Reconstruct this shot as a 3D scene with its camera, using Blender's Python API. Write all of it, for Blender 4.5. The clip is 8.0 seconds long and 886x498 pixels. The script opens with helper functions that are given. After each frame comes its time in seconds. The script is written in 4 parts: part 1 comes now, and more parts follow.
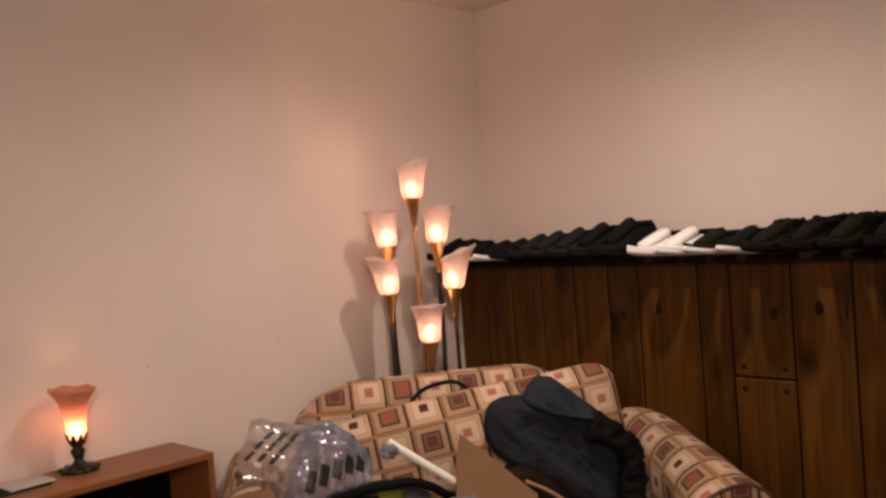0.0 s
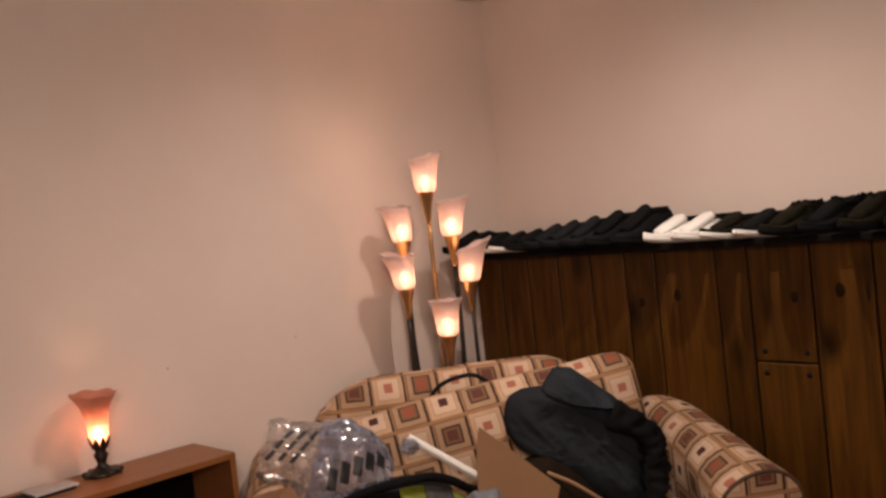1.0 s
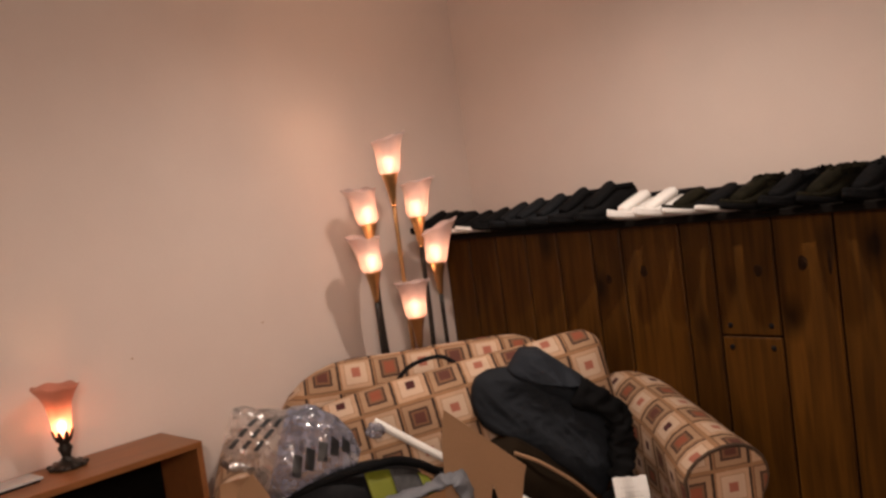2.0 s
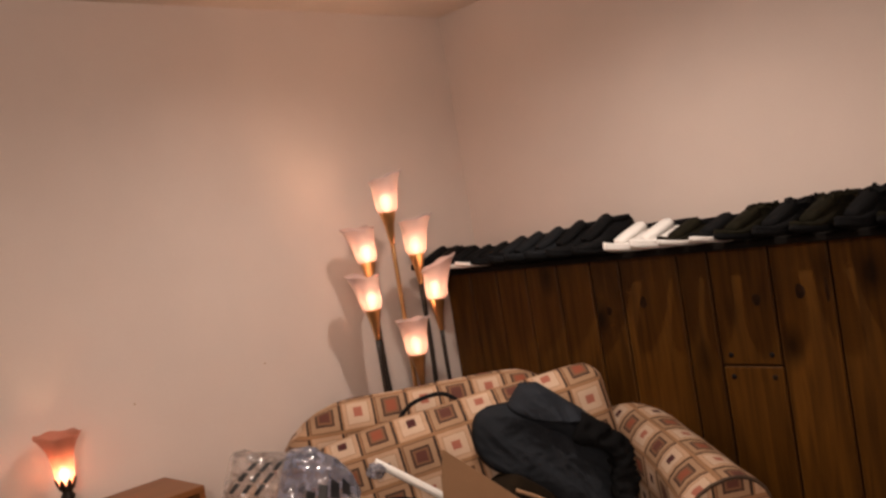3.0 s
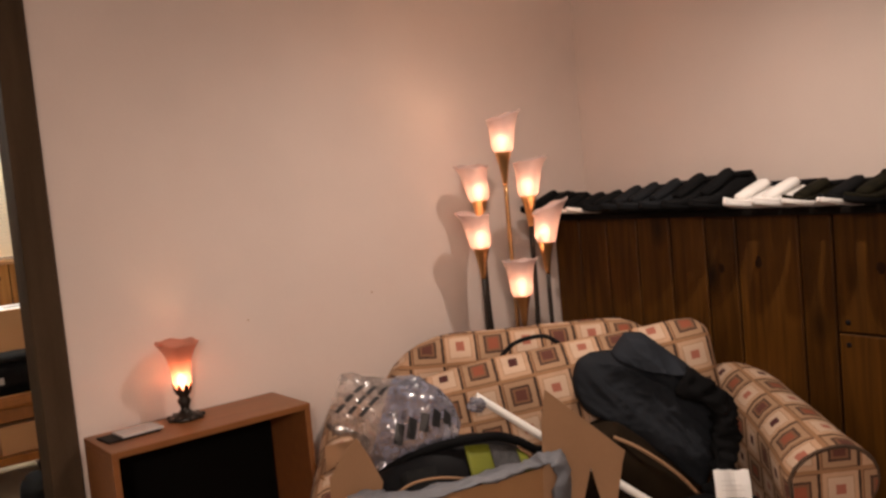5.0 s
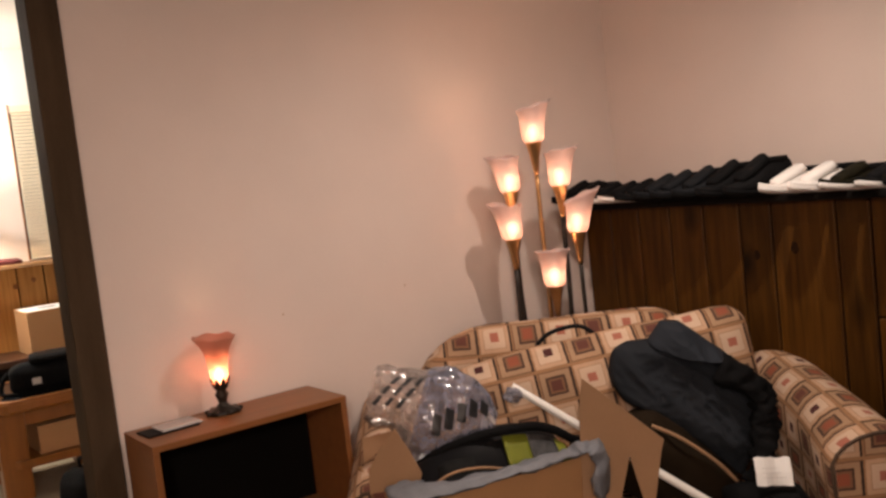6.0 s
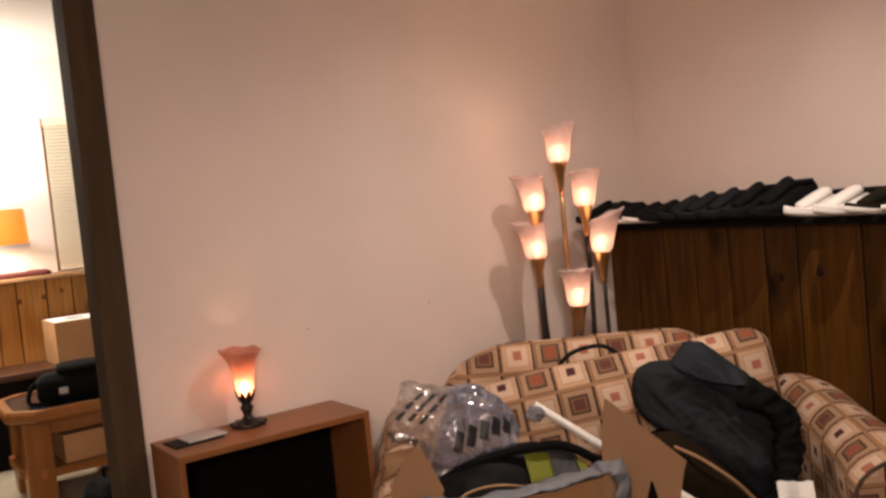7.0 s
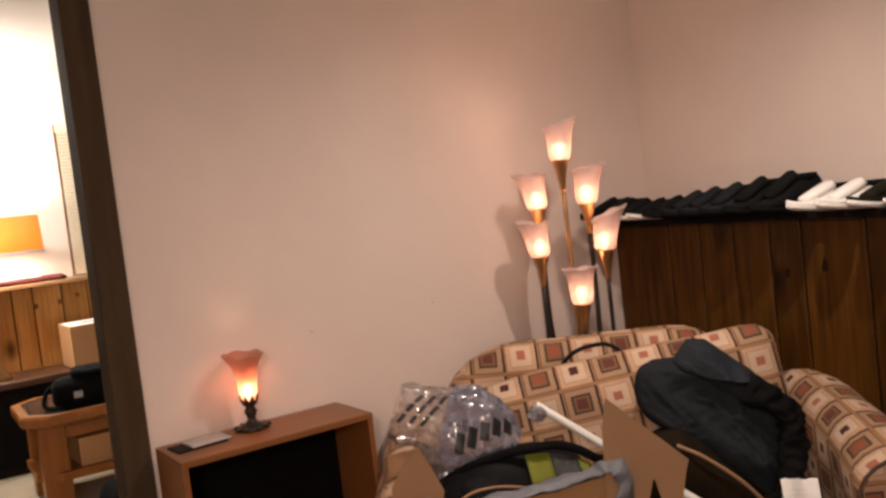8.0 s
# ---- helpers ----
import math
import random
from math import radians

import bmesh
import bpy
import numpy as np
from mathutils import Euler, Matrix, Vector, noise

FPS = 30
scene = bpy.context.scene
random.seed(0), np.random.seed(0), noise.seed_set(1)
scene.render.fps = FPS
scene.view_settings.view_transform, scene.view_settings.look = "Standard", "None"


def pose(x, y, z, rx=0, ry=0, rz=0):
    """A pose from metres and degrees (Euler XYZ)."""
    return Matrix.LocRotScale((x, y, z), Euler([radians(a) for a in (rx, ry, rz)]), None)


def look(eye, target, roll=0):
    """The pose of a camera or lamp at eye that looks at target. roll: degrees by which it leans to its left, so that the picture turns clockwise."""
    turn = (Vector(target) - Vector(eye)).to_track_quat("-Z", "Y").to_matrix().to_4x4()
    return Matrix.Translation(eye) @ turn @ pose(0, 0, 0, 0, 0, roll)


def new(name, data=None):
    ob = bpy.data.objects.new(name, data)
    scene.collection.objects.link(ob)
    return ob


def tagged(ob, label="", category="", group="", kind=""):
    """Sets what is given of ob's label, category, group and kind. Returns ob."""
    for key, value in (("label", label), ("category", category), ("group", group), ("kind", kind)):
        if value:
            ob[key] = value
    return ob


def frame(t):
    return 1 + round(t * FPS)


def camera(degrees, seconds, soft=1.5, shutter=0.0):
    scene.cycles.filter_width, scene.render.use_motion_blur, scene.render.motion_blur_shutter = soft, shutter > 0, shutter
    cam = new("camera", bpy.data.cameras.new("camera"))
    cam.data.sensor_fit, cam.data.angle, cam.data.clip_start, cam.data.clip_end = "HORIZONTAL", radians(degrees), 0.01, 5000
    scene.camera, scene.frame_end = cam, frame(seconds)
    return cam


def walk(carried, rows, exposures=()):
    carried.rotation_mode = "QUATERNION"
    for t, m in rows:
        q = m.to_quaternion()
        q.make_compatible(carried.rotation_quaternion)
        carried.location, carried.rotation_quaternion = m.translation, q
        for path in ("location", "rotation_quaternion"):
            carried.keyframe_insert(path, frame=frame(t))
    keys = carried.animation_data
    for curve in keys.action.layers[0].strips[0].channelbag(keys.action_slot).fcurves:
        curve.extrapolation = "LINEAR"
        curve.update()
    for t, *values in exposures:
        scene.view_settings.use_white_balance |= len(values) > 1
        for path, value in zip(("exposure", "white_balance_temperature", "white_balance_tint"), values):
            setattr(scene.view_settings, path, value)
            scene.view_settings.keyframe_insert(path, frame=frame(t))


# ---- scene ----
cam = camera(52.8, 8.0, soft=2.7)
PATH = [
    (0, (2.82, -2.762, 1.419), (1.368, -1.388, 1.362), -4.3),
    (0.5, (2.811, -2.752, 1.454), (1.299, -1.447, 1.352), -5.4),
    (1, (2.824, -2.741, 1.421), (1.341, -1.401, 1.351), -6.2),
    (1.5, (2.828, -2.706, 1.438), (1.338, -1.377, 1.327), -8.0),
    (2, (2.861, -2.674, 1.432), (1.397, -1.317, 1.304), -7.6),
    (2.2, (2.874, -2.655, 1.463), (1.408, -1.301, 1.327), -7.9),
    (3.3, (2.917, -2.635, 1.448), (1.431, -1.296, 1.403), -9.4),
    (3.5, (2.914, -2.637, 1.429), (1.407, -1.323, 1.365), -8.4),
    (4, (2.888, -2.682, 1.44), (1.269, -1.516, 1.31), -6.4),
    (4.2, (2.869, -2.695, 1.427), (1.241, -1.542, 1.283), -5.6),
    (5.3, (2.882, -2.69, 1.452), (1.264, -1.525, 1.291), -5.3),
    (5.5, (2.855, -2.73, 1.422), (1.236, -1.564, 1.271), -5.1),
    (6, (2.862, -2.715, 1.433), (1.212, -1.596, 1.272), -6.4),
    (6.5, (2.872, -2.71, 1.432), (1.212, -1.608, 1.254), -5.6),
    (7, (2.877, -2.738, 1.438), (1.2, -1.654, 1.32), -5.6),
    (7.5, (2.894, -2.713, 1.447), (1.202, -1.656, 1.312), -6.5),
    (8, (2.912, -2.677, 1.45), (1.21, -1.634, 1.326), -6.7),
]
walk(cam, [(t, look(eye, target, roll)) for t, eye, target, roll in PATH], [(0.0, -0.06), (2.2, -0.08), (3.5, -0.06), (5.3, -0.03), (7.0, 0.0), (8.0, 0.04)])


# ---- world and lamps ----
world = bpy.data.worlds.new("night")
world.use_nodes = True
scene.world = world
world.node_tree.nodes["Background"].inputs[0].default_value = (0.02, 0.025, 0.04, 1)
world.node_tree.nodes["Background"].inputs[1].default_value = 0.2


def lamp(name, place, watts, colour, radius):
    data = bpy.data.lights.new(name, "POINT")
    data.energy, data.color, data.shadow_soft_size = watts, colour, radius
    ob = new(name, data)
    ob.location = place
    return ob


def downlight(name, place, watts, colour, degrees):
    """A recessed can: its light leaves downwards in a wide soft-edged cone."""
    data = bpy.data.lights.new(name, "SPOT")
    data.energy, data.color, data.shadow_soft_size = watts, colour, 0.03
    data.spot_size, data.spot_blend = radians(degrees), 1.0
    ob = new(name, data)
    ob.location = place
    return ob


WARM = (1.0, 0.832, 0.715)
DOWNLIGHTS = (((0.92, -1.10, 2.345), 9), ((1.30, -0.89, 2.345), 66))
FILL_AT = (4.05, -3.6, 2.12)
for place, watts in DOWNLIGHTS:
    downlight("ceiling_downlight", place, watts, WARM, 164)
# unseen lamp behind the camera, added to fill the room with light
lamp("unseen_fill_bulb", FILL_AT, 125, WARM, 0.12)
# unseen bulb added to whiten the wall of the next room
lamp("unseen_den_bulb", (-3.08, -2.55, 2.38), 74, (1.0, 0.97, 0.93), 0.12)


# ---- materials ----
def nodes_of(name):
    m = bpy.data.materials.new(name)
    m.use_nodes = True
    return m, m.node_tree.nodes, m.node_tree.links, m.node_tree.nodes["Principled BSDF"]


def mat(name, colour, rough=0.6, metal=0.0, vary=0.12, scale=6.0, bump=0.1, fine=120.0, stretch=(1, 1, 1), each=0.0, sheen=0.0, gloss=0.5):
    """A plain surface with broad stains and a fine grain, in metres."""
    m, n, l, p = nodes_of(name)
    co = n.new("ShaderNodeTexCoord")
    mp = n.new("ShaderNodeMapping")
    mp.inputs["Scale"].default_value = stretch
    l.new(co.outputs["Object"], mp.inputs["Vector"])
    broad, grain = n.new("ShaderNodeTexNoise"), n.new("ShaderNodeTexNoise")
    for t, sc in ((broad, scale), (grain, fine)):
        t.inputs["Scale"].default_value, t.inputs["Detail"].default_value = sc, 4
        l.new(mp.outputs[0], t.inputs["Vector"])
    add = n.new("ShaderNodeMath")
    add.operation = "MULTIPLY_ADD"
    add.inputs[1].default_value = 0.4
    l.new(grain.outputs["Fac"], add.inputs[0])
    l.new(broad.outputs["Fac"], add.inputs[2])
    ramp = n.new("ShaderNodeMapRange")
    ramp.inputs["From Min"].default_value, ramp.inputs["From Max"].default_value = 0.4, 1.0
    ramp.inputs["To Min"].default_value, ramp.inputs["To Max"].default_value = 1 - vary, 1 + vary
    l.new(add.outputs[0], ramp.inputs["Value"])
    value = ramp.outputs[0]
    if each:
        info = n.new("ShaderNodeObjectInfo")
        span = n.new("ShaderNodeMapRange")
        span.inputs["To Min"].default_value, span.inputs["To Max"].default_value = 1 - each, 1 + each
        l.new(info.outputs["Random"], span.inputs["Value"])
        mul = n.new("ShaderNodeMath")
        mul.operation = "MULTIPLY"
        l.new(value, mul.inputs[0])
        l.new(span.outputs[0], mul.inputs[1])
        value = mul.outputs[0]
    mix = n.new("ShaderNodeVectorMath")
    mix.operation = "SCALE"
    mix.inputs[0].default_value = colour
    l.new(value, mix.inputs["Scale"])
    l.new(mix.outputs[0], p.inputs["Base Color"])
    p.inputs["Roughness"].default_value, p.inputs["Metallic"].default_value = rough, metal
    p.inputs["Specular IOR Level"].default_value = gloss
    if sheen:
        p.inputs["Sheen Weight"].default_value = sheen
    if bump:
        b = n.new("ShaderNodeBump")
        b.inputs["Strength"].default_value, b.inputs["Distance"].default_value = bump, 0.004
        l.new(add.outputs[0], b.inputs["Height"])
        l.new(b.outputs[0], p.inputs["Normal"])
    return m


def knotty(name, light, dark, rough=0.45):
    """Knotty pine: long grain up the board, a few dark knots, every board its own tone."""
    m, n, l, p = nodes_of(name)
    co, info = n.new("ShaderNodeTexCoord"), n.new("ShaderNodeObjectInfo")
    shift = n.new("ShaderNodeVectorMath")
    shift.operation = "MULTIPLY_ADD"
    comb = n.new("ShaderNodeCombineXYZ")
    for i in range(3):
        l.new(info.outputs["Random"], comb.inputs[i])
    shift.inputs[1].default_value = (13, 29, 47)
    l.new(comb.outputs[0], shift.inputs[0])
    l.new(co.outputs["Object"], shift.inputs[2])
    mp = n.new("ShaderNodeMapping")
    mp.inputs["Scale"].default_value = (26, 26, 1.6)
    l.new(shift.outputs[0], mp.inputs["Vector"])
    grain = n.new("ShaderNodeTexNoise")
    grain.inputs["Scale"].default_value, grain.inputs["Detail"].default_value, grain.inputs["Distortion"].default_value = 1.5, 5, 0.6
    l.new(mp.outputs[0], grain.inputs["Vector"])
    ramp = n.new("ShaderNodeValToRGB")
    ramp.color_ramp.elements[0].position, ramp.color_ramp.elements[0].color = 0.32, (*dark, 1)
    ramp.color_ramp.elements[1].position, ramp.color_ramp.elements[1].color = 0.66, (*light, 1)
    l.new(grain.outputs["Fac"], ramp.inputs["Fac"])
    knots = n.new("ShaderNodeTexVoronoi")
    km = n.new("ShaderNodeMapping")
    km.inputs["Scale"].default_value = (5, 5, 2.6)
    l.new(shift.outputs[0], km.inputs["Vector"])
    l.new(km.outputs[0], knots.inputs["Vector"])
    knots.inputs["Scale"].default_value = 1.0
    cut = n.new("ShaderNodeMapRange")
    cut.inputs["From Min"].default_value, cut.inputs["From Max"].default_value = 0.06, 0.24
    cut.inputs["To Min"].default_value, cut.inputs["To Max"].default_value = 0.18, 1.0
    l.new(knots.outputs["Distance"], cut.inputs["Value"])
    span = n.new("ShaderNodeMapRange")
    span.inputs["To Min"].default_value, span.inputs["To Max"].default_value = 0.75, 1.2
    l.new(info.outputs["Random"], span.inputs["Value"])
    mul = n.new("ShaderNodeMath")
    mul.operation = "MULTIPLY"
    l.new(cut.outputs[0], mul.inputs[0])
    l.new(span.outputs[0], mul.inputs[1])
    tone = n.new("ShaderNodeVectorMath")
    tone.operation = "SCALE"
    l.new(ramp.outputs[0], tone.inputs[0])
    l.new(mul.outputs[0], tone.inputs["Scale"])
    l.new(tone.outputs[0], p.inputs["Base Color"])
    p.inputs["Roughness"].default_value = rough
    p.inputs["Specular IOR Level"].default_value = 0.14
    b = n.new("ShaderNodeBump")
    b.inputs["Strength"].default_value, b.inputs["Distance"].default_value = 0.25, 0.003
    l.new(grain.outputs["Fac"], b.inputs["Height"])
    l.new(b.outputs[0], p.inputs["Normal"])
    return m


def squares_fabric(name):
    """Upholstery woven in a grid of framed squares, laid out by the UV map in metres."""
    m, n, l, p = nodes_of(name)

    def math_node(op, a, b=None, c=None):
        k = n.new("ShaderNodeMath")
        k.operation = op
        for i, v in enumerate((a, b, c)):
            if v is None:
                continue
            if isinstance(v, (int, float)):
                k.inputs[i].default_value = v
            else:
                l.new(v, k.inputs[i])
        return k.outputs[0]

    def mix(fac, a, b):
        k = n.new("ShaderNodeMix")
        k.data_type = "RGBA"
        l.new(fac, k.inputs[0])
        for i, v in ((6, a), (7, b)):
            if isinstance(v, tuple):
                k.inputs[i].default_value = (*v, 1)
            else:
                l.new(v, k.inputs[i])
        return k.outputs[2]

    uv, sep = n.new("ShaderNodeUVMap"), n.new("ShaderNodeSeparateXYZ")
    wob = n.new("ShaderNodeTexNoise")
    wob.inputs["Scale"].default_value = 60
    l.new(uv.outputs[0], wob.inputs["Vector"])
    jig = n.new("ShaderNodeVectorMath")
    jig.operation = "MULTIPLY_ADD"
    jig.inputs[1].default_value = (0.004, 0.004, 0)
    l.new(wob.outputs["Color"], jig.inputs[0])
    l.new(uv.outputs[0], jig.inputs[2])
    l.new(jig.outputs[0], sep.inputs[0])
    x, y = math_node("DIVIDE", sep.outputs[0], 0.121), math_node("DIVIDE", sep.outputs[1], 0.112)
    cx, cy = math_node("FLOOR", x), math_node("FLOOR", y)
    fx = math_node("ABSOLUTE", math_node("SUBTRACT", math_node("SUBTRACT", x, cx), 0.5))
    fy = math_node("ABSOLUTE", math_node("SUBTRACT", math_node("SUBTRACT", y, cy), 0.5))
    d = math_node("MAXIMUM", fx, fy)
    odd = math_node("GREATER_THAN", math_node("MODULO", math_node("ABSOLUTE", math_node("ADD", cx, cy)), 2.0), 0.5)
    cell = n.new("ShaderNodeCombineXYZ")
    l.new(cx, cell.inputs[0])
    l.new(cy, cell.inputs[1])
    rnd = n.new("ShaderNodeTexWhiteNoise")
    rnd.noise_dimensions = "2D"
    l.new(cell.outputs[0], rnd.inputs["Vector"])
    pick = rnd.outputs["Value"]
    under = lambda lim: math_node("LESS_THAN", d, lim)
    cream, tan, brown, rust, maroon = (0.58, 0.37, 0.235), (0.36, 0.190, 0.092), (0.078, 0.036, 0.020), (0.31, 0.085, 0.040), (0.075, 0.014, 0.013)
    # large framed squares
    big = mix(under(0.455), tan, (0.20, 0.100, 0.048))
    big = mix(under(0.42), big, (0.43, 0.265, 0.155))
    big = mix(under(0.28), big, brown)
    big = mix(under(0.215), big, (0.23, 0.11, 0.055))
    core = mix(math_node("GREATER_THAN", pick, 0.5), rust, (0.13, 0.04, 0.025))
    big = mix(under(0.155), big, core)
    # pale squares with a small dark heart
    pale = mix(under(0.445), tan, cream)
    pale = mix(under(0.335), pale, (0.38, 0.22, 0.12))
    pale = mix(under(0.315), pale, (0.64, 0.46, 0.33))
    heart = mix(math_node("GREATER_THAN", pick, 0.55), maroon, (0.42, 0.14, 0.09))
    pale = mix(under(0.125), pale, heart)
    both = mix(odd, big, pale)
    side = math_node("SUBTRACT", x, cx)
    bar = math_node("MULTIPLY", math_node("GREATER_THAN", side, 0.935), math_node("LESS_THAN", fy, 0.45))
    both = mix(bar, both, (0.030, 0.015, 0.010))
    weave = n.new("ShaderNodeTexNoise")
    weave.inputs["Scale"].default_value, weave.inputs["Detail"].default_value = 420, 3
    l.new(uv.outputs[0], weave.inputs["Vector"])
    soil = n.new("ShaderNodeTexNoise")
    soil.inputs["Scale"].default_value = 7
    l.new(uv.outputs[0], soil.inputs["Vector"])
    f = math_node("ADD", math_node("MULTIPLY", weave.outputs["Fac"], 0.35), math_node("MULTIPLY", soil.outputs["Fac"], 0.4))
    tone = n.new("ShaderNodeVectorMath")
    tone.operation = "SCALE"
    l.new(both, tone.inputs[0])
    l.new(math_node("ADD", f, 0.52), tone.inputs["Scale"])
    l.new(tone.outputs[0], p.inputs["Base Color"])
    p.inputs["Roughness"].default_value = 0.85
    b = n.new("ShaderNodeBump")
    b.inputs["Strength"].default_value, b.inputs["Distance"].default_value = 0.35, 0.002
    l.new(weave.outputs["Fac"], b.inputs["Height"])
    l.new(b.outputs[0], p.inputs["Normal"])
    return m


def frosted(name, colour, through_part=0.6, clear=0.0):
    """Frosted lamp glass: part of the light passes and scatters."""
    m, n, l, p = nodes_of(name)
    p.inputs["Base Color"].default_value = (*colour, 1)
    p.inputs["Roughness"].default_value = 0.35
    tr = n.new("ShaderNodeBsdfTranslucent")
    tr.inputs[0].default_value = (*colour, 1)
    noise_t = n.new("ShaderNodeTexNoise")
    noise_t.inputs["Scale"].default_value = 90
    bump = n.new("ShaderNodeBump")
    bump.inputs["Strength"].default_value, bump.inputs["Distance"].default_value = 0.2, 0.002
    l.new(noise_t.outputs["Fac"], bump.inputs["Height"])
    l.new(bump.outputs[0], p.inputs["Normal"])
    mx = n.new("ShaderNodeMixShader")
    mx.inputs[0].default_value = through_part
    l.new(p.outputs[0], mx.inputs[1])
    l.new(tr.outputs[0], mx.inputs[2])
    last = mx
    if clear:
        tp = n.new("ShaderNodeBsdfTransparent")
        last = n.new("ShaderNodeMixShader")
        last.inputs[0].default_value = clear
        l.new(mx.outputs[0], last.inputs[1])
        l.new(tp.outputs[0], last.inputs[2])
    l.new(last.outputs[0], n["Material Output"].inputs[0])
    return m


def film_plastic(name, colour, milky, clear=(0.90, 0.89, 0.90)):
    """Thin clear plastic film: sharp glints, more or less milky where layers lie on each other."""
    m, n, l, p = nodes_of(name)
    p.inputs["Base Color"].default_value = (*colour, 1)
    p.inputs["Roughness"].default_value = 0.12
    tp, gl, fr = n.new("ShaderNodeBsdfTransparent"), n.new("ShaderNodeBsdfGlossy"), n.new("ShaderNodeFresnel")
    tp.inputs[0].default_value = (*clear, 1)
    gl.inputs["Roughness"].default_value = 0.14
    fr.inputs[0].default_value = 1.75
    milk = n.new("ShaderNodeTexNoise")
    milk.inputs["Scale"].default_value = 10
    mr = n.new("ShaderNodeMapRange")
    mr.inputs["From Min"].default_value, mr.inputs["From Max"].default_value = 0.42, 0.60
    mr.inputs["To Min"].default_value, mr.inputs["To Max"].default_value = milky
    l.new(milk.outputs["Fac"], mr.inputs["Value"])
    m1, m2 = n.new("ShaderNodeMixShader"), n.new("ShaderNodeMixShader")
    l.new(mr.outputs[0], m1.inputs[0])
    l.new(tp.outputs[0], m1.inputs[1])
    l.new(p.outputs[0], m1.inputs[2])
    l.new(fr.outputs[0], m2.inputs[0])
    l.new(m1.outputs[0], m2.inputs[1])
    l.new(gl.outputs[0], m2.inputs[2])
    l.new(m2.outputs[0], n["Material Output"].inputs[0])
    return m


def glowing(name, colour, strength):
    m, _, _, p = nodes_of(name)
    p.inputs["Base Color"].default_value = (*colour, 1)
    p.inputs["Emission Color"].default_value = (*colour, 1)
    p.inputs["Emission Strength"].default_value = strength
    return m


PAINT = mat("cream_wall_paint", (0.70, 0.60, 0.545), 0.75, vary=0.05, scale=2.2, bump=0.12, fine=160)
DEN_PAINT = mat("white_wall_paint", (0.80, 0.76, 0.70), 0.75, vary=0.04, scale=2.0, bump=0.1, fine=160)
CEILING_PAINT = mat("ceiling_paint", (0.76, 0.66, 0.59), 0.85, vary=0.06, scale=3, bump=0.5, fine=90)
CARPET = mat("brown_carpet", (0.012, 0.008, 0.006), 0.95, vary=0.3, scale=5, bump=0.8, fine=300, gloss=0.1)
DEN_CARPET = mat("beige_carpet", (0.34, 0.28, 0.20), 0.95, vary=0.15, scale=5, bump=0.8, fine=300)
PINE = knotty("dark_knotty_pine", (0.092, 0.037, 0.005), (0.042, 0.0162, 0.0025))
DEN_PINE = knotty("honey_knotty_pine", (0.54, 0.265, 0.075), (0.36, 0.160, 0.042))
KNOT = mat("dark_pine_knot", (0.020, 0.008, 0.0025), 0.6, vary=0.4, scale=60, bump=0.3, gloss=0.15)
DEN_KNOT = mat("brown_pine_knot", (0.19, 0.075, 0.023), 0.6, vary=0.4, scale=60, bump=0.3, gloss=0.15)
# near-black: the shade in the gaps between boards is put into the colour
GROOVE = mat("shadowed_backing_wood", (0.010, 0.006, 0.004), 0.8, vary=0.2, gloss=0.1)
LEDGE = mat("blackened_ledge_wood", (0.007, 0.005, 0.004), 0.75, vary=0.3, scale=4, fine=60, stretch=(1, 8, 8), gloss=0.12)
CASING = mat("dark_walnut_casing", (0.066, 0.044, 0.027), 0.8, vary=0.25, scale=3, fine=50, stretch=(8, 8, 1), gloss=0.02)
FABRIC = squares_fabric("woven_squares_upholstery")
LAMINATE = mat("orange_brown_laminate", (0.220, 0.083, 0.025), 0.42, vary=0.16, scale=3, bump=0.05, fine=45, stretch=(10, 1, 10))
# near-black for the shade inside the bookcase, and for the chest doors
SHADE_AND_DOOR_BLACK = mat("shelf_shade_and_door_black", (0.003, 0.0022, 0.0018), 0.7, vary=0.2, gloss=0.1)
BRONZE = mat("dark_bronze_metal", (0.030, 0.024, 0.020), 0.4, metal=0.6, vary=0.2)
BRASS = mat("antique_brass", (0.42, 0.25, 0.11), 0.28, metal=0.9, vary=0.2)
TULIP = frosted("frosted_pink_glass", (0.60, 0.48, 0.46), 0.22, 0.20)
AMBER = frosted("amber_alabaster_glass", (0.74, 0.39, 0.29), 0.62, 0.26)
CARDBOARD = mat("brown_cardboard", (0.40, 0.215, 0.095), 0.8, vary=0.1, scale=4, bump=0.1, fine=150)
CARD_PALE = mat("pale_cardboard", (0.37, 0.215, 0.115), 0.8, vary=0.1, scale=4, bump=0.1, fine=150)
DENIM = mat("charcoal_cotton", (0.0185, 0.0212, 0.0262), 0.85, vary=0.12, scale=5, bump=0.4, fine=260, gloss=0.1)
BLACK_FELT = mat("black_felt", (0.006, 0.006, 0.0065), 0.9, vary=0.4, scale=14, bump=0.5, fine=300, gloss=0.1)
GREY_FELT = mat("slate_wool", (0.012, 0.013, 0.015), 0.9, vary=0.35, scale=14, bump=0.5, fine=300, gloss=0.1)
WHITE_COTTON = mat("white_cotton", (0.78, 0.76, 0.73), 0.8, vary=0.06, scale=12, bump=0.2, fine=260)
CAMO = mat("olive_brown_cloth", (0.011, 0.0095, 0.005), 0.9, vary=0.6, scale=22, bump=0.4, fine=260, gloss=0.1)
WHITE_PLASTIC = mat("white_plastic", (0.78, 0.76, 0.72), 0.35, vary=0.04, bump=0.02)
PAPER = mat("white_paper", (0.80, 0.79, 0.77), 0.7, vary=0.04, scale=10, bump=0.15)
GREY_LABEL = mat("grey_label", (0.45, 0.44, 0.43), 0.5, vary=0.1)
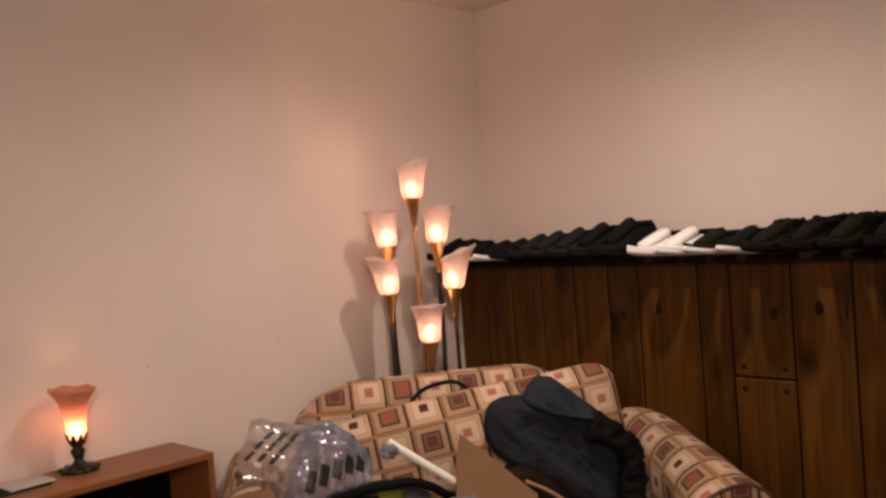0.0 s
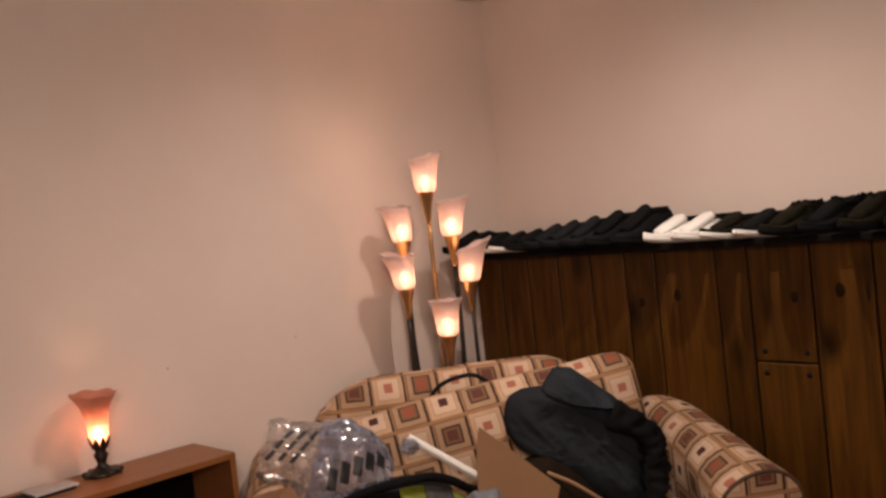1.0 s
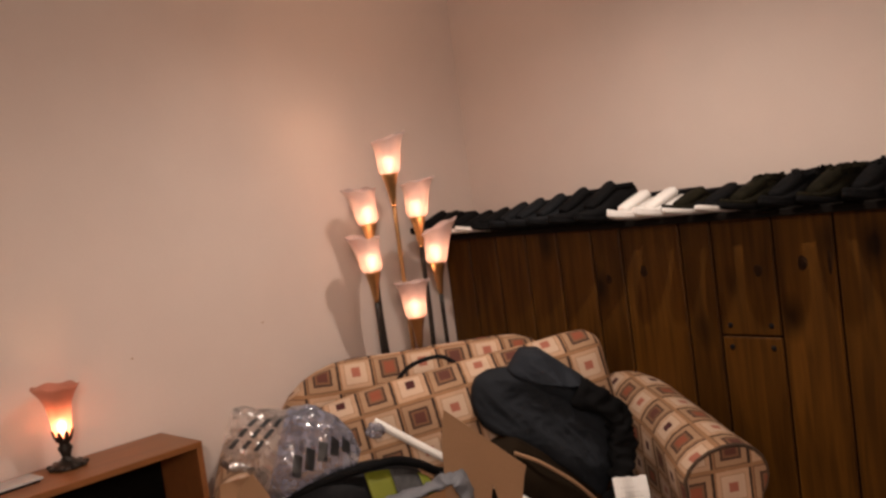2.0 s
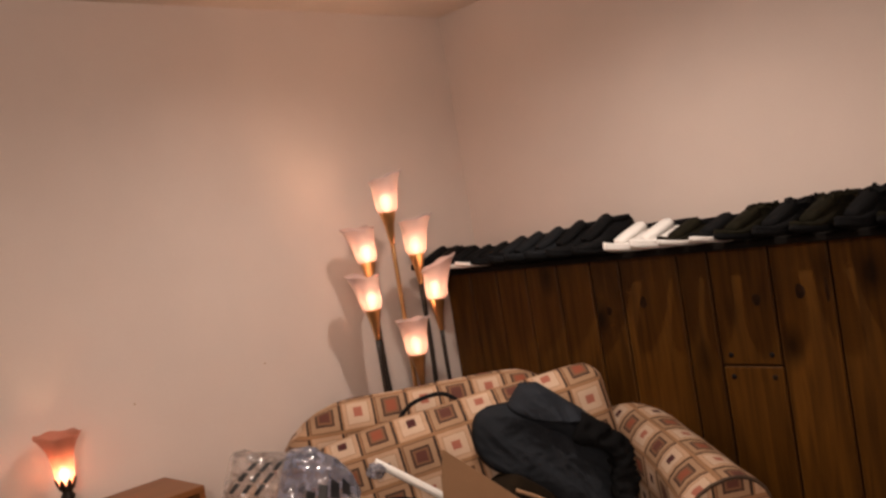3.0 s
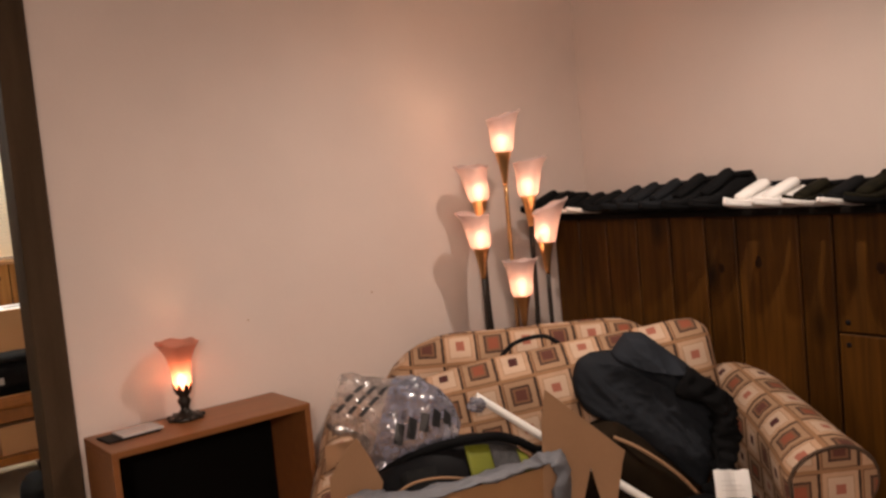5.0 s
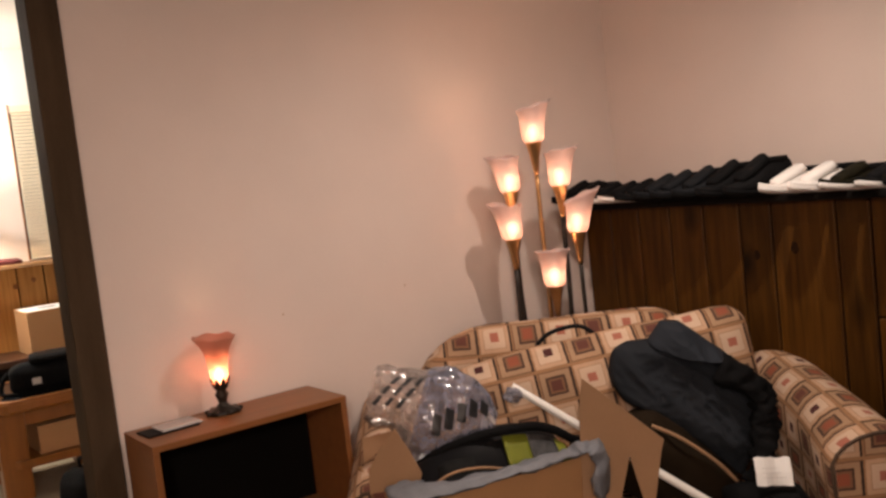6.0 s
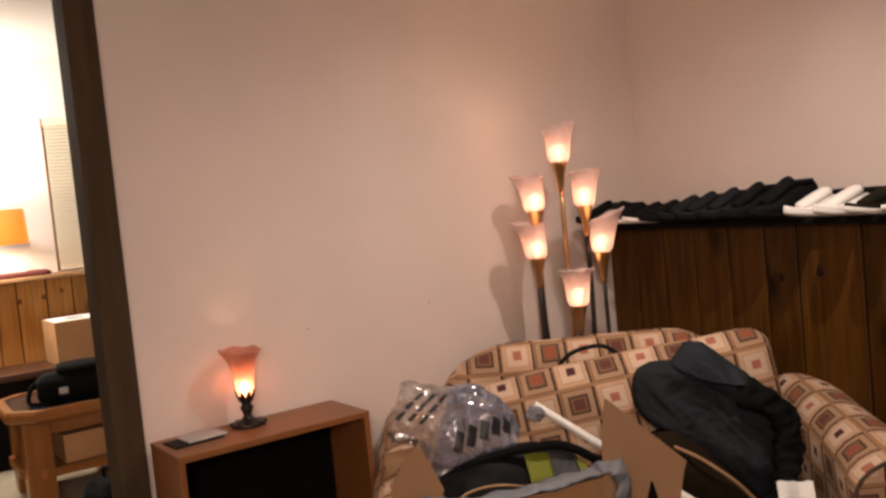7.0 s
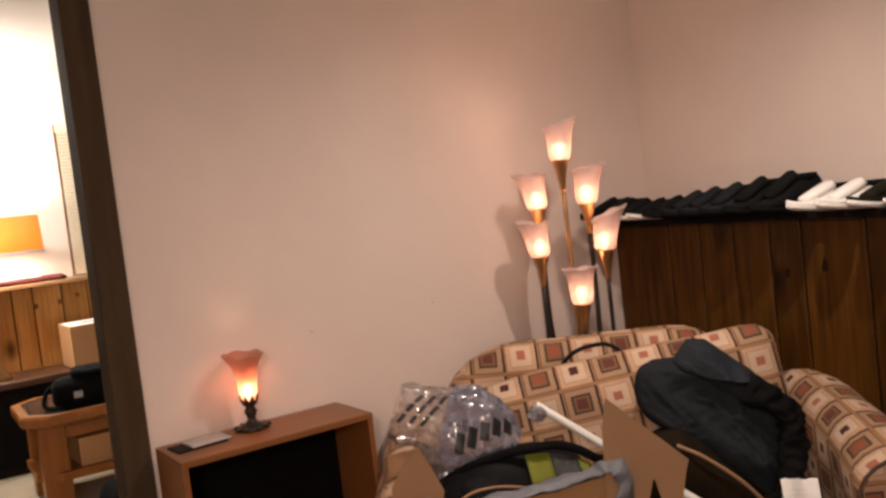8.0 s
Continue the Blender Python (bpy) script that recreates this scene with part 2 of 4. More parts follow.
FILM = film_plastic("clear_plastic_film", (0.34, 0.35, 0.45), (0.30, 0.60))
FILM_THIN = film_plastic("thin_plastic_film", (0.62, 0.52, 0.48), (0.28, 0.50), (0.95, 0.93, 0.92))
GREY_FILM = mat("grey_plastic_sheet", (0.16, 0.168, 0.19), 0.6, vary=0.25, scale=12, bump=0.3)
NEON = mat("yellow_green_nylon", (0.17, 0.19, 0.012), 0.6, vary=0.15, scale=12, bump=0.2)
BLACK_NYLON = mat("black_nylon", (0.006, 0.006, 0.007), 0.6, vary=0.3, scale=10, bump=0.2, gloss=0.12)
INK = mat("black_print", (0.02, 0.02, 0.022), 0.5, vary=0.2)
MAROON = mat("maroon_cloth", (0.12, 0.02, 0.02), 0.8, vary=0.2)
TABLE_GLASS = mat("smoked_glass", (0.03, 0.035, 0.04), 0.08, vary=0.05, bump=0)
BLIND = mat("cream_blind_slat", (0.82, 0.73, 0.56), 0.5, vary=0.05, bump=0.03)
SHADE_CLOTH = frosted("orange_lampshade_cloth", (0.66, 0.37, 0.12), 0.5)


# ---- mesh tools ----
def part(name, bm, material, parent=None, label="", smooth=False):
    mesh = bpy.data.meshes.new(name)
    bmesh.ops.recalc_face_normals(bm, faces=bm.faces)
    bm.to_mesh(mesh)
    bm.free()
    mesh.materials.append(material)
    if smooth:
        mesh.polygons.foreach_set("use_smooth", [True] * len(mesh.polygons))
    ob = new(name, mesh)
    ob.parent = parent
    return tagged(ob, label)


def thing(name, label, category, m=None, group="", kind=""):
    ob = new(name)
    ob.empty_display_size = 0.05
    if m is not None:
        ob.matrix_world = m
    return tagged(ob, label, category, group, kind)


def block(lo, hi, bevel=0.0, bm=None, m=None, segments=2):
    """A box from corner to corner, its edges rounded."""
    own = bmesh.new()
    c = [(a + b) / 2 for a, b in zip(lo, hi)]
    s = [abs(b - a) for a, b in zip(lo, hi)]
    bmesh.ops.create_cube(own, size=1, matrix=Matrix.Translation(c) @ Matrix.Diagonal((*s, 1)))
    if bevel:
        bmesh.ops.bevel(own, geom=own.edges[:], offset=min(bevel, min(s) * 0.45), segments=segments, profile=0.5, affect="EDGES")
    if m is not None:
        bmesh.ops.transform(own, matrix=m, verts=own.verts)
    if bm is None:
        return own
    return joined(bm, own)


def joined(bm, own):
    mesh = bpy.data.meshes.new("tmp")
    own.to_mesh(mesh)
    own.free()
    bm.from_mesh(mesh)
    bpy.data.meshes.remove(mesh)
    return bm


def loft(rings, caps=True, bm=None, closed=True):
    """Skin over rings of points, all of the same count."""
    bm = bm or bmesh.new()
    rows = [[bm.verts.new(p) for p in r] for r in rings]
    k = len(rows[0])
    for a, b in zip(rows, rows[1:]):
        for i in range(k if closed else k - 1):
            j = (i + 1) % k
            bm.faces.new((a[i], a[j], b[j], b[i]))
    if caps and closed:
        bm.faces.new(rows[0][::-1])
        bm.faces.new(rows[-1])
    return bm


def circle(c, r, n=20, m=None, squash=1.0):
    pts = [Vector((r * math.cos(2 * math.pi * i / n), r * squash * math.sin(2 * math.pi * i / n), 0)) for i in range(n)]
    return [Vector(c) + (m @ p if m is not None else p) for p in pts]


def turned(profile, n=24, bm=None):
    """A lathe shape from (radius, height) pairs."""
    return loft([circle((0, 0, z), max(r, 0.0005), n) for r, z in profile], bm=bm)


def pipe(points, r, n=10, bm=None, r_end=None):
    """A round rod along a line of points; the rings are carried on from one to the next, so that it does not twist."""
    points = [Vector(p) for p in points]
    rings, turn = [], None
    for i, p in enumerate(points):
        way = (points[min(i + 1, len(points) - 1)] - points[max(i - 1, 0)]).normalized()
        if turn is None:
            turn = way.to_track_quat("Z", "Y")
        else:
            turn = (turn @ Vector((0, 0, 1))).rotation_difference(way) @ turn
        rr = r if r_end is None else r + (r_end - r) * i / (len(points) - 1)
        rings.append(circle(p, rr, n, turn.to_matrix()))
    return loft(rings, bm=bm)


def bend(points, steps=8):
    """A smooth line through points (Catmull-Rom)."""
    p = [Vector(q) for q in points]
    p = [2 * p[0] - p[1]] + p + [2 * p[-1] - p[-2]]
    out = []
    for i in range(1, len(p) - 2):
        for s in range(steps):
            t = s / steps
            out.append(0.5 * (2 * p[i] + (p[i + 1] - p[i - 1]) * t + (2 * p[i - 1] - 5 * p[i] + 4 * p[i + 1] - p[i + 2]) * t * t + (3 * p[i] - p[i - 1] - 3 * p[i + 1] + p[i + 2]) * t ** 3))
    return out + [p[-2]]


def soft_box(size, r, cuts=12, bulge=0.0, rough=0.0, seed=0, scale=6.0):
    """An upholstered block about its centre: rounded edges, swelling front and back, slightly uneven."""
    bm = bmesh.new()
    bmesh.ops.create_cube(bm, size=2)
    bmesh.ops.subdivide_edges(bm, edges=bm.edges[:], cuts=cuts, use_grid_fill=True)
    s = Vector(size) / 2
    for v in bm.verts:
        q = Vector([math.copysign(abs(c) ** 0.7, c) for c in v.co])
        p = Vector([a * b for a, b in zip(q, s)])
        c = Vector([max(-(h - r), min(h - r, a)) for a, h in zip(p, s)])
        if (p - c).length > 1e-6:
            p = c + r * (p - c).normalized()
        p.y += bulge * (1 - q.x ** 2) * (1 - q.z ** 2) * q.y
        p.z += bulge * 0.6 * (1 - q.x ** 2) * (1 - q.y ** 2) * q.z
        if rough:
            p += rough * noise.noise_vector(p * scale + Vector((seed * 7.3, seed, 0)))
        v.co = p
    return bm


def lay_uv(bm, origin=(0, 0)):
    """UVs in metres, by the side that a face looks to."""
    bm.normal_update()
    uv = bm.loops.layers.uv.verify()
    for f in bm.faces:
        n = f.normal
        for lp in f.loops:
            c = lp.vert.co
            if abs(n.x) > max(abs(n.y), abs(n.z)):
                w = (c.y, c.z)
            elif abs(n.z) > abs(n.y) * 1.3:
                w = (c.x, c.z + (c.y if n.y < 0 else -c.y))
            else:
                w = (c.x, c.z)
            lp[uv].uv = (w[0] - origin[0], w[1] - origin[1])
    return bm


def lay_uv_over(bm, edge, origin=(0, 0)):
    """UVs in metres for a padded slab: up the front, over the top and round the ends without a break."""
    bm.normal_update()
    uv = bm.loops.layers.uv.verify()
    for f in bm.faces:
        end = abs(f.normal.x) > max(abs(f.normal.y), abs(f.normal.z))
        for lp in f.loops:
            c = lp.vert.co
            back = max(0.0, c.y - edge)
            u = c.x + math.copysign(back, c.x) if end else c.x
            lp[uv].uv = (u - origin[0], c.z + (0 if end else back) - origin[1])
    return bm


# ---- the room's shell ----
def structure(name, bm, material, label, category, smooth=False):
    return tagged(part(name, bm, material, None, "", smooth), label, category, "", "structure")


CEIL, DEN_CEIL = 2.365, 2.60
NORTH = 0.20   # the upper wall stands back behind the half-height wainscot
DEN_X = -3.70
structure("floor", block((-0.06, -5.2, -0.1), (5.0, 0.32, 0.0)), CARPET, "dark brown carpeted living room floor", "floor")
structure("floor_den", block((DEN_X - 0.3, -5.2, -0.1), (-0.06, 0.32, 0.0)), DEN_CARPET, "pale beige carpet in the next room", "floor")
structure("ceiling", block((-0.12, -5.2, CEIL), (5.0, 0.32, CEIL + 0.1)), CEILING_PAINT, "low textured cream living room ceiling", "ceiling")
structure("ceiling_den", block((DEN_X - 0.3, -5.2, DEN_CEIL), (-0.12, 0.32, DEN_CEIL + 0.1)), DEN_PAINT, "white ceiling of the next room", "ceiling")
structure("wall_west", block((-0.12, -2.145, 0), (0, NORTH, CEIL)), PAINT, "plain cream painted wall beside the doorway", "wall")
structure("wall_west_far", block((-0.12, -5.2, 0), (0, -3.5, CEIL)), PAINT, "plain cream painted wall past the doorway", "wall")
structure("wall_north", block((DEN_X - 0.3, NORTH, 0), (5.0, NORTH + 0.12, DEN_CEIL)), PAINT, "cream painted wall above dark wood wainscot", "wall")
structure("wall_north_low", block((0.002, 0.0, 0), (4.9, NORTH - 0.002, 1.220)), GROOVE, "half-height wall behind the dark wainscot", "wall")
structure("wall_east", block((4.9, -5.2, 0), (5.0, NORTH, CEIL)), PAINT, "plain cream painted wall", "wall")
structure("wall_south", block((DEN_X - 0.3, -5.3, 0), (5.0, -5.2, DEN_CEIL)), PAINT, "plain cream painted wall", "wall")
structure("wall_den", block((DEN_X - 0.3, -5.2, 0), (DEN_X, NORTH, DEN_CEIL)), DEN_PAINT, "bright white wall of the next room", "wall")
structure("header_den", block((-0.125, -5.2, CEIL), (-0.12, NORTH, DEN_CEIL)), DEN_PAINT, "white wall strip above the doorway", "wall")
structure("door_casing", block((-0.13, -2.157, 0), (0.018, -2.067, CEIL - 0.002), 0.004), CASING, "dark walnut doorway casing, full height", "door casing")
structure("door_casing_far", block((-0.13, -3.5, 0), (0.018, -3.39, CEIL - 0.002), 0.004), CASING, "dark walnut doorway casing, full height", "door casing")
structure("baseboard", block((0.0, -2.064, 0), (0.014, -0.02, 0.09), 0.003), CASING, "dark walnut baseboard along the cream wall", "baseboard")


def wall_nail(y, z):
    nail = thing("picture_nail", "small bare nail in the cream wall", "nail", pose(0, y, z, 0, 90, 0))
    part("shank", turned([(0.0012, 0.0), (0.0012, 0.007), (0.0028, 0.0075), (0.0028, 0.009), (0.0005, 0.0093)], 8), BRASS, nail)


# ---- ceiling fixtures ----
def recessed_light(place):
    fix = thing("recessed_light", "recessed round downlight with a white metal ring", "ceiling light", Matrix.Translation((place[0], place[1], CEIL)), "recessed lights in the ceiling")
    part("trim_ring", loft([circle((0, 0, z), r, 32) for r, z in ((0.075, -0.001), (0.095, -0.001), (0.096, -0.005), (0.075, -0.008))] + [circle((0, 0, -0.001), 0.075, 32)], caps=False), WHITE_PLASTIC, fix, "", True)


def added_fill_fitting(place):
    """A brass canopy and a short rod, added for the unseen fill bulb; it hangs bare below."""
    fix = thing("added_fill_fitting", "short brass ceiling fitting added for the unseen fill bulb", "ceiling light", Matrix.Translation((place[0], place[1], CEIL)))
    part("canopy", turned([(0.001, 0), (0.07, 0), (0.075, -0.012), (0.02, -0.03), (0.001, -0.032)]), BRASS, fix, "", True)
    part("rod", pipe([(0, 0, -0.03), (0, 0, -0.115)], 0.006), BRASS, fix, "", True)


wall_nail(-0.97, 1.044)
wall_nail(-1.473, 1.023)
for place, watts in DOWNLIGHTS:
    recessed_light(place)
added_fill_fitting(FILL_AT)


# ---- wainscot ledge ----
LEDGE_TOP = 1.246
structure("ledge", block((0.0, -0.086, LEDGE_TOP - 0.024), (4.9, NORTH, LEDGE_TOP), 0.005), LEDGE, "blackened wood ledge above the wainscot", "ledge")

# ---- floor lamp with six lily shades ----
SHADES = (  # foot of each glass, lean to x and y in degrees, way that the rim points, rim lift
    ((0.344, -0.556, 1.521), 2, -2, 60, 0.016),
    ((0.229, -0.595, 1.348), -4, -8, 200, 0.012),
    ((0.356, -0.460, 1.351), 2, 4, 40, 0.012),
    ((0.268, -0.637, 1.173), -4, -8, 210, 0.014),
    ((0.432, -0.462, 1.177), 5, 8, 50, 0.032),
    ((0.391, -0.561, 0.989), 0, 0, 320, 0.004),
)


def tulip(foot, flare, height, lift, toward, n=28, wall=0.0028, prof=((0.0, 0.80), (0.10, 0.98), (0.35, 1.06), (0.6, 1.16), (0.8, 1.29), (0.93, 1.47), (1.0, 1.62))):
    """A lily glass: narrow foot, swelling side, wavy rim that rises and opens to one side."""

    def ring(h, k, inset):
        out = []
        for i in range(n):
            a = 2 * math.pi * i / n
            side = math.cos(a - radians(toward))
            r = foot * k * (1 + flare * h ** 2 * side * 0.55 + 0.035 * h ** 3 * math.cos(5 * a + 1)) - inset
            z = height * h + lift * h ** 3 * side + 0.004 * h ** 4 * math.cos(6 * a)
            out.append(Vector((r * math.cos(a), r * math.sin(a), z)))
        return out

    rings = [ring(h, k, 0) for h, k in prof] + [ring(h, k, wall) for h, k in tuple(prof)[::-1]]
    bm = loft(rings, caps=False)
    return bm


def floor_lamp():
    base = Vector((0.340, -0.545, 0))
    fl = thing("floor_lamp", "lit six-light floor lamp with frosted pink lily glass shades", "floor lamp", Matrix.Translation(base))
    part("base", turned([(0.001, 0), (0.15, 0), (0.152, 0.012), (0.13, 0.028), (0.05, 0.04), (0.02, 0.06), (0.001, 0.062)]), BRONZE, fl, "", True)
    for k, (foot, lx, ly, toward, lift) in enumerate(SHADES):
        p = Vector(foot) - base
        neck = p - Vector((0, 0, 0.115))
        low = Vector((p.x * 0.95, p.y * 0.95, max(0.45, p.z - 0.5)))
        thin = 0.008 if k in (0, 4) else 0.0095
        part("stem", pipe(bend([(p.x * 0.12, p.y * 0.12, 0.05), (p.x * 0.45, p.y * 0.45, 0.22), low, neck], 6), thin, 10), BRASS if k == 0 else BRONZE, fl, "thin brass stem" if k == 0 else "", True)
        cone = turned([(0.008, -0.12), (0.011, -0.10), (0.018, -0.05), (0.030, -0.004), (0.034, 0.0), (0.001, 0.002)], 20)
        bmesh.ops.transform(cone, matrix=Matrix.Translation(p), verts=cone.verts)
        part("socket_cone", cone, BRASS, fl, "", True)
        glass = tulip(0.0405, 0.30 if lift > 0.01 else 0.05, 0.133, lift, toward)
        bmesh.ops.transform(glass, matrix=Matrix.Translation(p) @ pose(0, 0, 0, -ly * 0.5, lx, 0), verts=glass.verts)
        shade = part("shade", glass, TULIP, fl, "frosted pink lily glass", True)
        lamp("lily_bulb", base + p + Vector((0, 0, 0.030)), 1.15, (1.0, 0.55, 0.35), 0.024)
        bulb = turned([(0.006, 0.0), (0.010, 0.012), (0.0195, 0.034), (0.019, 0.046), (0.011, 0.058), (0.001, 0.062)], 14)
        bmesh.ops.transform(bulb, matrix=Matrix.Translation(p + Vector((0, 0, 0.004))), verts=bulb.verts)
        part("bulb", bulb, BULB, shade, "glowing warm bulb", True).visible_shadow = False


BULB = glowing("warm_bulb_glass", (1.0, 0.60, 0.36), 34)
floor_lamp()

# ---- bookcase and what stands on it ----
SX, SY0, SY1, SZ = 0.281, -2.058, -1.417, 0.760


def bookcase():
    bc = thing("bookcase", "low orange-brown laminate bookcase with a dark open front", "bookcase", pose(0.036, SY0, 0, 0, 0, 2))
    w, d, t = SY1 - SY0, SX - 0.016, 0.020
    part("top_board", block((0, 0, SZ - t), (d, w, SZ), 0.002), LAMINATE, bc)
    part("side_board", block((0, 0, 0), (d - 0.002, t, SZ - t), 0.002), LAMINATE, bc)
    part("side_board", block((0, w - t, 0), (d - 0.002, w, SZ - t), 0.002), LAMINATE, bc)
    # the shade of the open front is put into this panel's colour
    part("back_panel", block((0, t, 0.05), (0.006, w - t, SZ - t)), SHADE_AND_DOOR_BLACK, bc)
    part("shelf", block((0.006, t, 0.36), (d - 0.01, w - t, 0.378), 0.002), LAMINATE, bc)
    part("plinth", block((d - 0.04, t, 0), (d - 0.022, w - t, 0.06), 0.002), LAMINATE, bc)


bookcase()


TLX, TLY = 0.100, -1.757


def table_lamp():
    tl = thing("table_lamp", "small lit lamp with amber glass shade on dark leafy base", "table lamp", Matrix.Translation((TLX, TLY, SZ)) @ Matrix.Scale(0.91, 4))
    foot = part("base", turned([(0.001, 0), (0.055, 0), (0.058, 0.006), (0.046, 0.016), (0.024, 0.024), (0.014, 0.036), (0.018, 0.05), (0.024, 0.066), (0.016, 0.078), (0.022, 0.09), (0.026, 0.105), (0.001, 0.106)]), BRONZE, tl, "", True)
    for i in range(9):
        a = 2 * math.pi * i / 9
        lobe = soft_box((0.03, 0.018, 0.014), 0.006, 3)
        bmesh.ops.transform(lobe, matrix=pose(0.052 * math.cos(a), 0.052 * math.sin(a), 0.008, 0, 0, math.degrees(a)), verts=lobe.verts)
        part("foot_leaf", lobe, BRONZE, foot, "", True)
        r0, r1 = 0.024, 0.034
        leaf = loft([[Vector((r * math.cos(a + s), r * math.sin(a + s), z)) for s in (-w, 0, w)] + [Vector(((r - 0.003) * math.cos(a + s), (r - 0.003) * math.sin(a + s), z)) for s in (w, 0, -w)]
                     for r, z, w in ((r0, 0.088, 0.2), (0.031, 0.104, 0.30), (r1, 0.116, 0.24), (0.036, 0.128, 0.03))])
        part("cup_leaf", leaf, BRONZE, foot)
    glass = tulip(0.0365, 0.05, 0.170, 0.004, 250, prof=((0.0, 0.74), (0.08, 0.86), (0.3, 0.92), (0.5, 1.02), (0.68, 1.22), (0.82, 1.52), (0.93, 1.85), (1.0, 2.08)))
    bmesh.ops.transform(glass, matrix=Matrix.Translation((0, 0, 0.104)), verts=glass.verts)
    shade = part("shade", glass, AMBER, tl, "amber alabaster glass flared like a trumpet", True)
    bulb = turned([(0.006, 0.0), (0.014, 0.02), (0.017, 0.036), (0.010, 0.05), (0.001, 0.055)], 14)
    bmesh.ops.transform(bulb, matrix=Matrix.Translation((0, 0, 0.108)), verts=bulb.verts)
    part("bulb", bulb, BULB, shade, "glowing warm bulb", True).visible_shadow = False
    lamp("accent_bulb", (TLX, TLY, SZ + 0.122), 0.56, (1.0, 0.52, 0.27), 0.012)


table_lamp()


GLOSSY_SHEET = mat("glossy_grey_sheet", (0.46, 0.45, 0.45), 0.25, vary=0.15, scale=14)


def booklet():
    bk = thing("pamphlet_stack", "glossy black and white pamphlets on the bookcase", "pamphlets", pose(0.135, -1.945, SZ, 0, 0, 96))
    part("dark_cover", block((-0.085, -0.05, 0), (0.075, 0.05, 0.005), 0.001), BLACK_NYLON, bk)
    part("white_sheet", block((-0.04, -0.046, 0.0055), (0.088, 0.044, 0.012), 0.002), GLOSSY_SHEET, bk, "white glossy leaflet")


booklet()


def cable_coil():
    c = thing("cable_coil", "coiled dark grey power cable inside the bookcase", "cable", pose(0.16, -1.82, 0.379))
    for k in range(4):
        ring = [(0.085 * math.cos(a) * (1 - 0.05 * k), 0.10 * math.sin(a), 0.010 + 0.020 * k + 0.008 * math.sin(a * 2 + k)) for a in [2 * math.pi * i / 28 for i in range(29)]]
        part("loop", pipe(ring, 0.008, 8), GREY_MESH, c, "", True)


GREY_MESH = mat("grey_mesh", (0.06, 0.06, 0.062), 0.7, vary=0.5, scale=40, bump=0.3, gloss=0.2)
cable_coil()

# ---- loveseat set across the corner ----
SEAT = pose(0.529, -0.682, 0, 0, 0, 56.3) @ Matrix.Diagonal((0.968, 0.968, 1.006, 1))
LAID = pose(0.483, -0.672, 0.031, 3.47, 1.37, 56.28) @ Matrix.Scale(0.968, 4)  # what lies about on the seat leans a little
DECK = 0.31


def arm(x, side, sofa):
    """A rolled arm: a scroll in section, drawn from behind the back to the front."""
    prof = [(-0.10 * side, 0.06), (-0.10 * side, 0.30), (-0.105 * side, 0.50)]
    for k in range(13):
        a = radians(170 - k * 17.5)
        prof.append((side * (0.003 + 0.114 * math.cos(a)), 0.590 + 0.10 * math.sin(a)))
    prof += [(0.088 * side, 0.48), (0.085 * side, 0.28), (0.085 * side, 0.06)]
    ys = [0.20, 0.05, -0.10, -0.25, -0.40, -0.55, -0.655, -0.675, -0.682]
    grow = [1, 1, 1, 1, 1, 1, 1, 0.985, 0.95]
    rings = []
    sink = lambda z, y: z - 0.118 * max(0.0, 0.1 - y)
    flare = lambda px, y: px * (1 + 0.42 * min(1.0, max(0.0, (-y - 0.30) / 0.36)) ** 1.5) if px * side < 0 else px
    for y, g in zip(ys, grow):
        ring = []
        for px, pz in prof:
            q = Vector((x + flare(px, y) * g, y, sink(0.55 + (pz - 0.55) * g, y) if pz > 0.3 else pz))
            ring.append(q + 0.006 * noise.noise_vector(q * 7) * (1 if y < 0.15 else 0))
        rings.append(ring)
    bm = loft(rings)
    run = [0.0]
    for a, b in zip(prof, prof[1:]):
        run.append(run[-1] + math.hypot(b[0] - a[0], b[1] - a[1]))
    uv = bm.loops.layers.uv.verify()
    bm.verts.index_update()
    k = len(prof)
    for f in bm.faces:
        for lp in f.loops:
            i, j = lp.vert.index % k, lp.vert.index // k
            if len(f.verts) > 4:
                lp[uv].uv = (lp.vert.co.x - x + 0.0605 + 0.242, lp.vert.co.z - 0.585 + 0.056)
            else:
                lp[uv].uv = (ys[j], run[i])
    arm_body = part("arm", bm, FABRIC, sofa, "rolled arm", True)
    # front panel with its welt
    front = [Vector((x + flare(px, -0.69) * 0.93, -0.690, sink(0.55 + (pz - 0.55) * 0.93, -0.69) if pz > 0.3 else pz)) for px, pz in prof]
    back = [p + Vector((0, 0.014, 0)) for p in front]
    fp = loft([back, front])
    lay_uv(fp, (x - 0.0605 - 0.484, 0.585 - 0.056))
    part("arm_front", fp, FABRIC, arm_body)
    part("welt", pipe([Vector((x + flare(px, -0.69) * 0.97, -0.684, sink(0.55 + (pz - 0.55) * 0.97, -0.69) if pz > 0.3 else pz)) for px, pz in prof], 0.006, 6), WELT, arm_body, "dark brown welt", True)


CORD = mat("tan_cord", (0.30, 0.16, 0.08), 0.8, vary=0.15)
WELT = mat("brown_welt", (0.07, 0.04, 0.022), 0.8, vary=0.2)


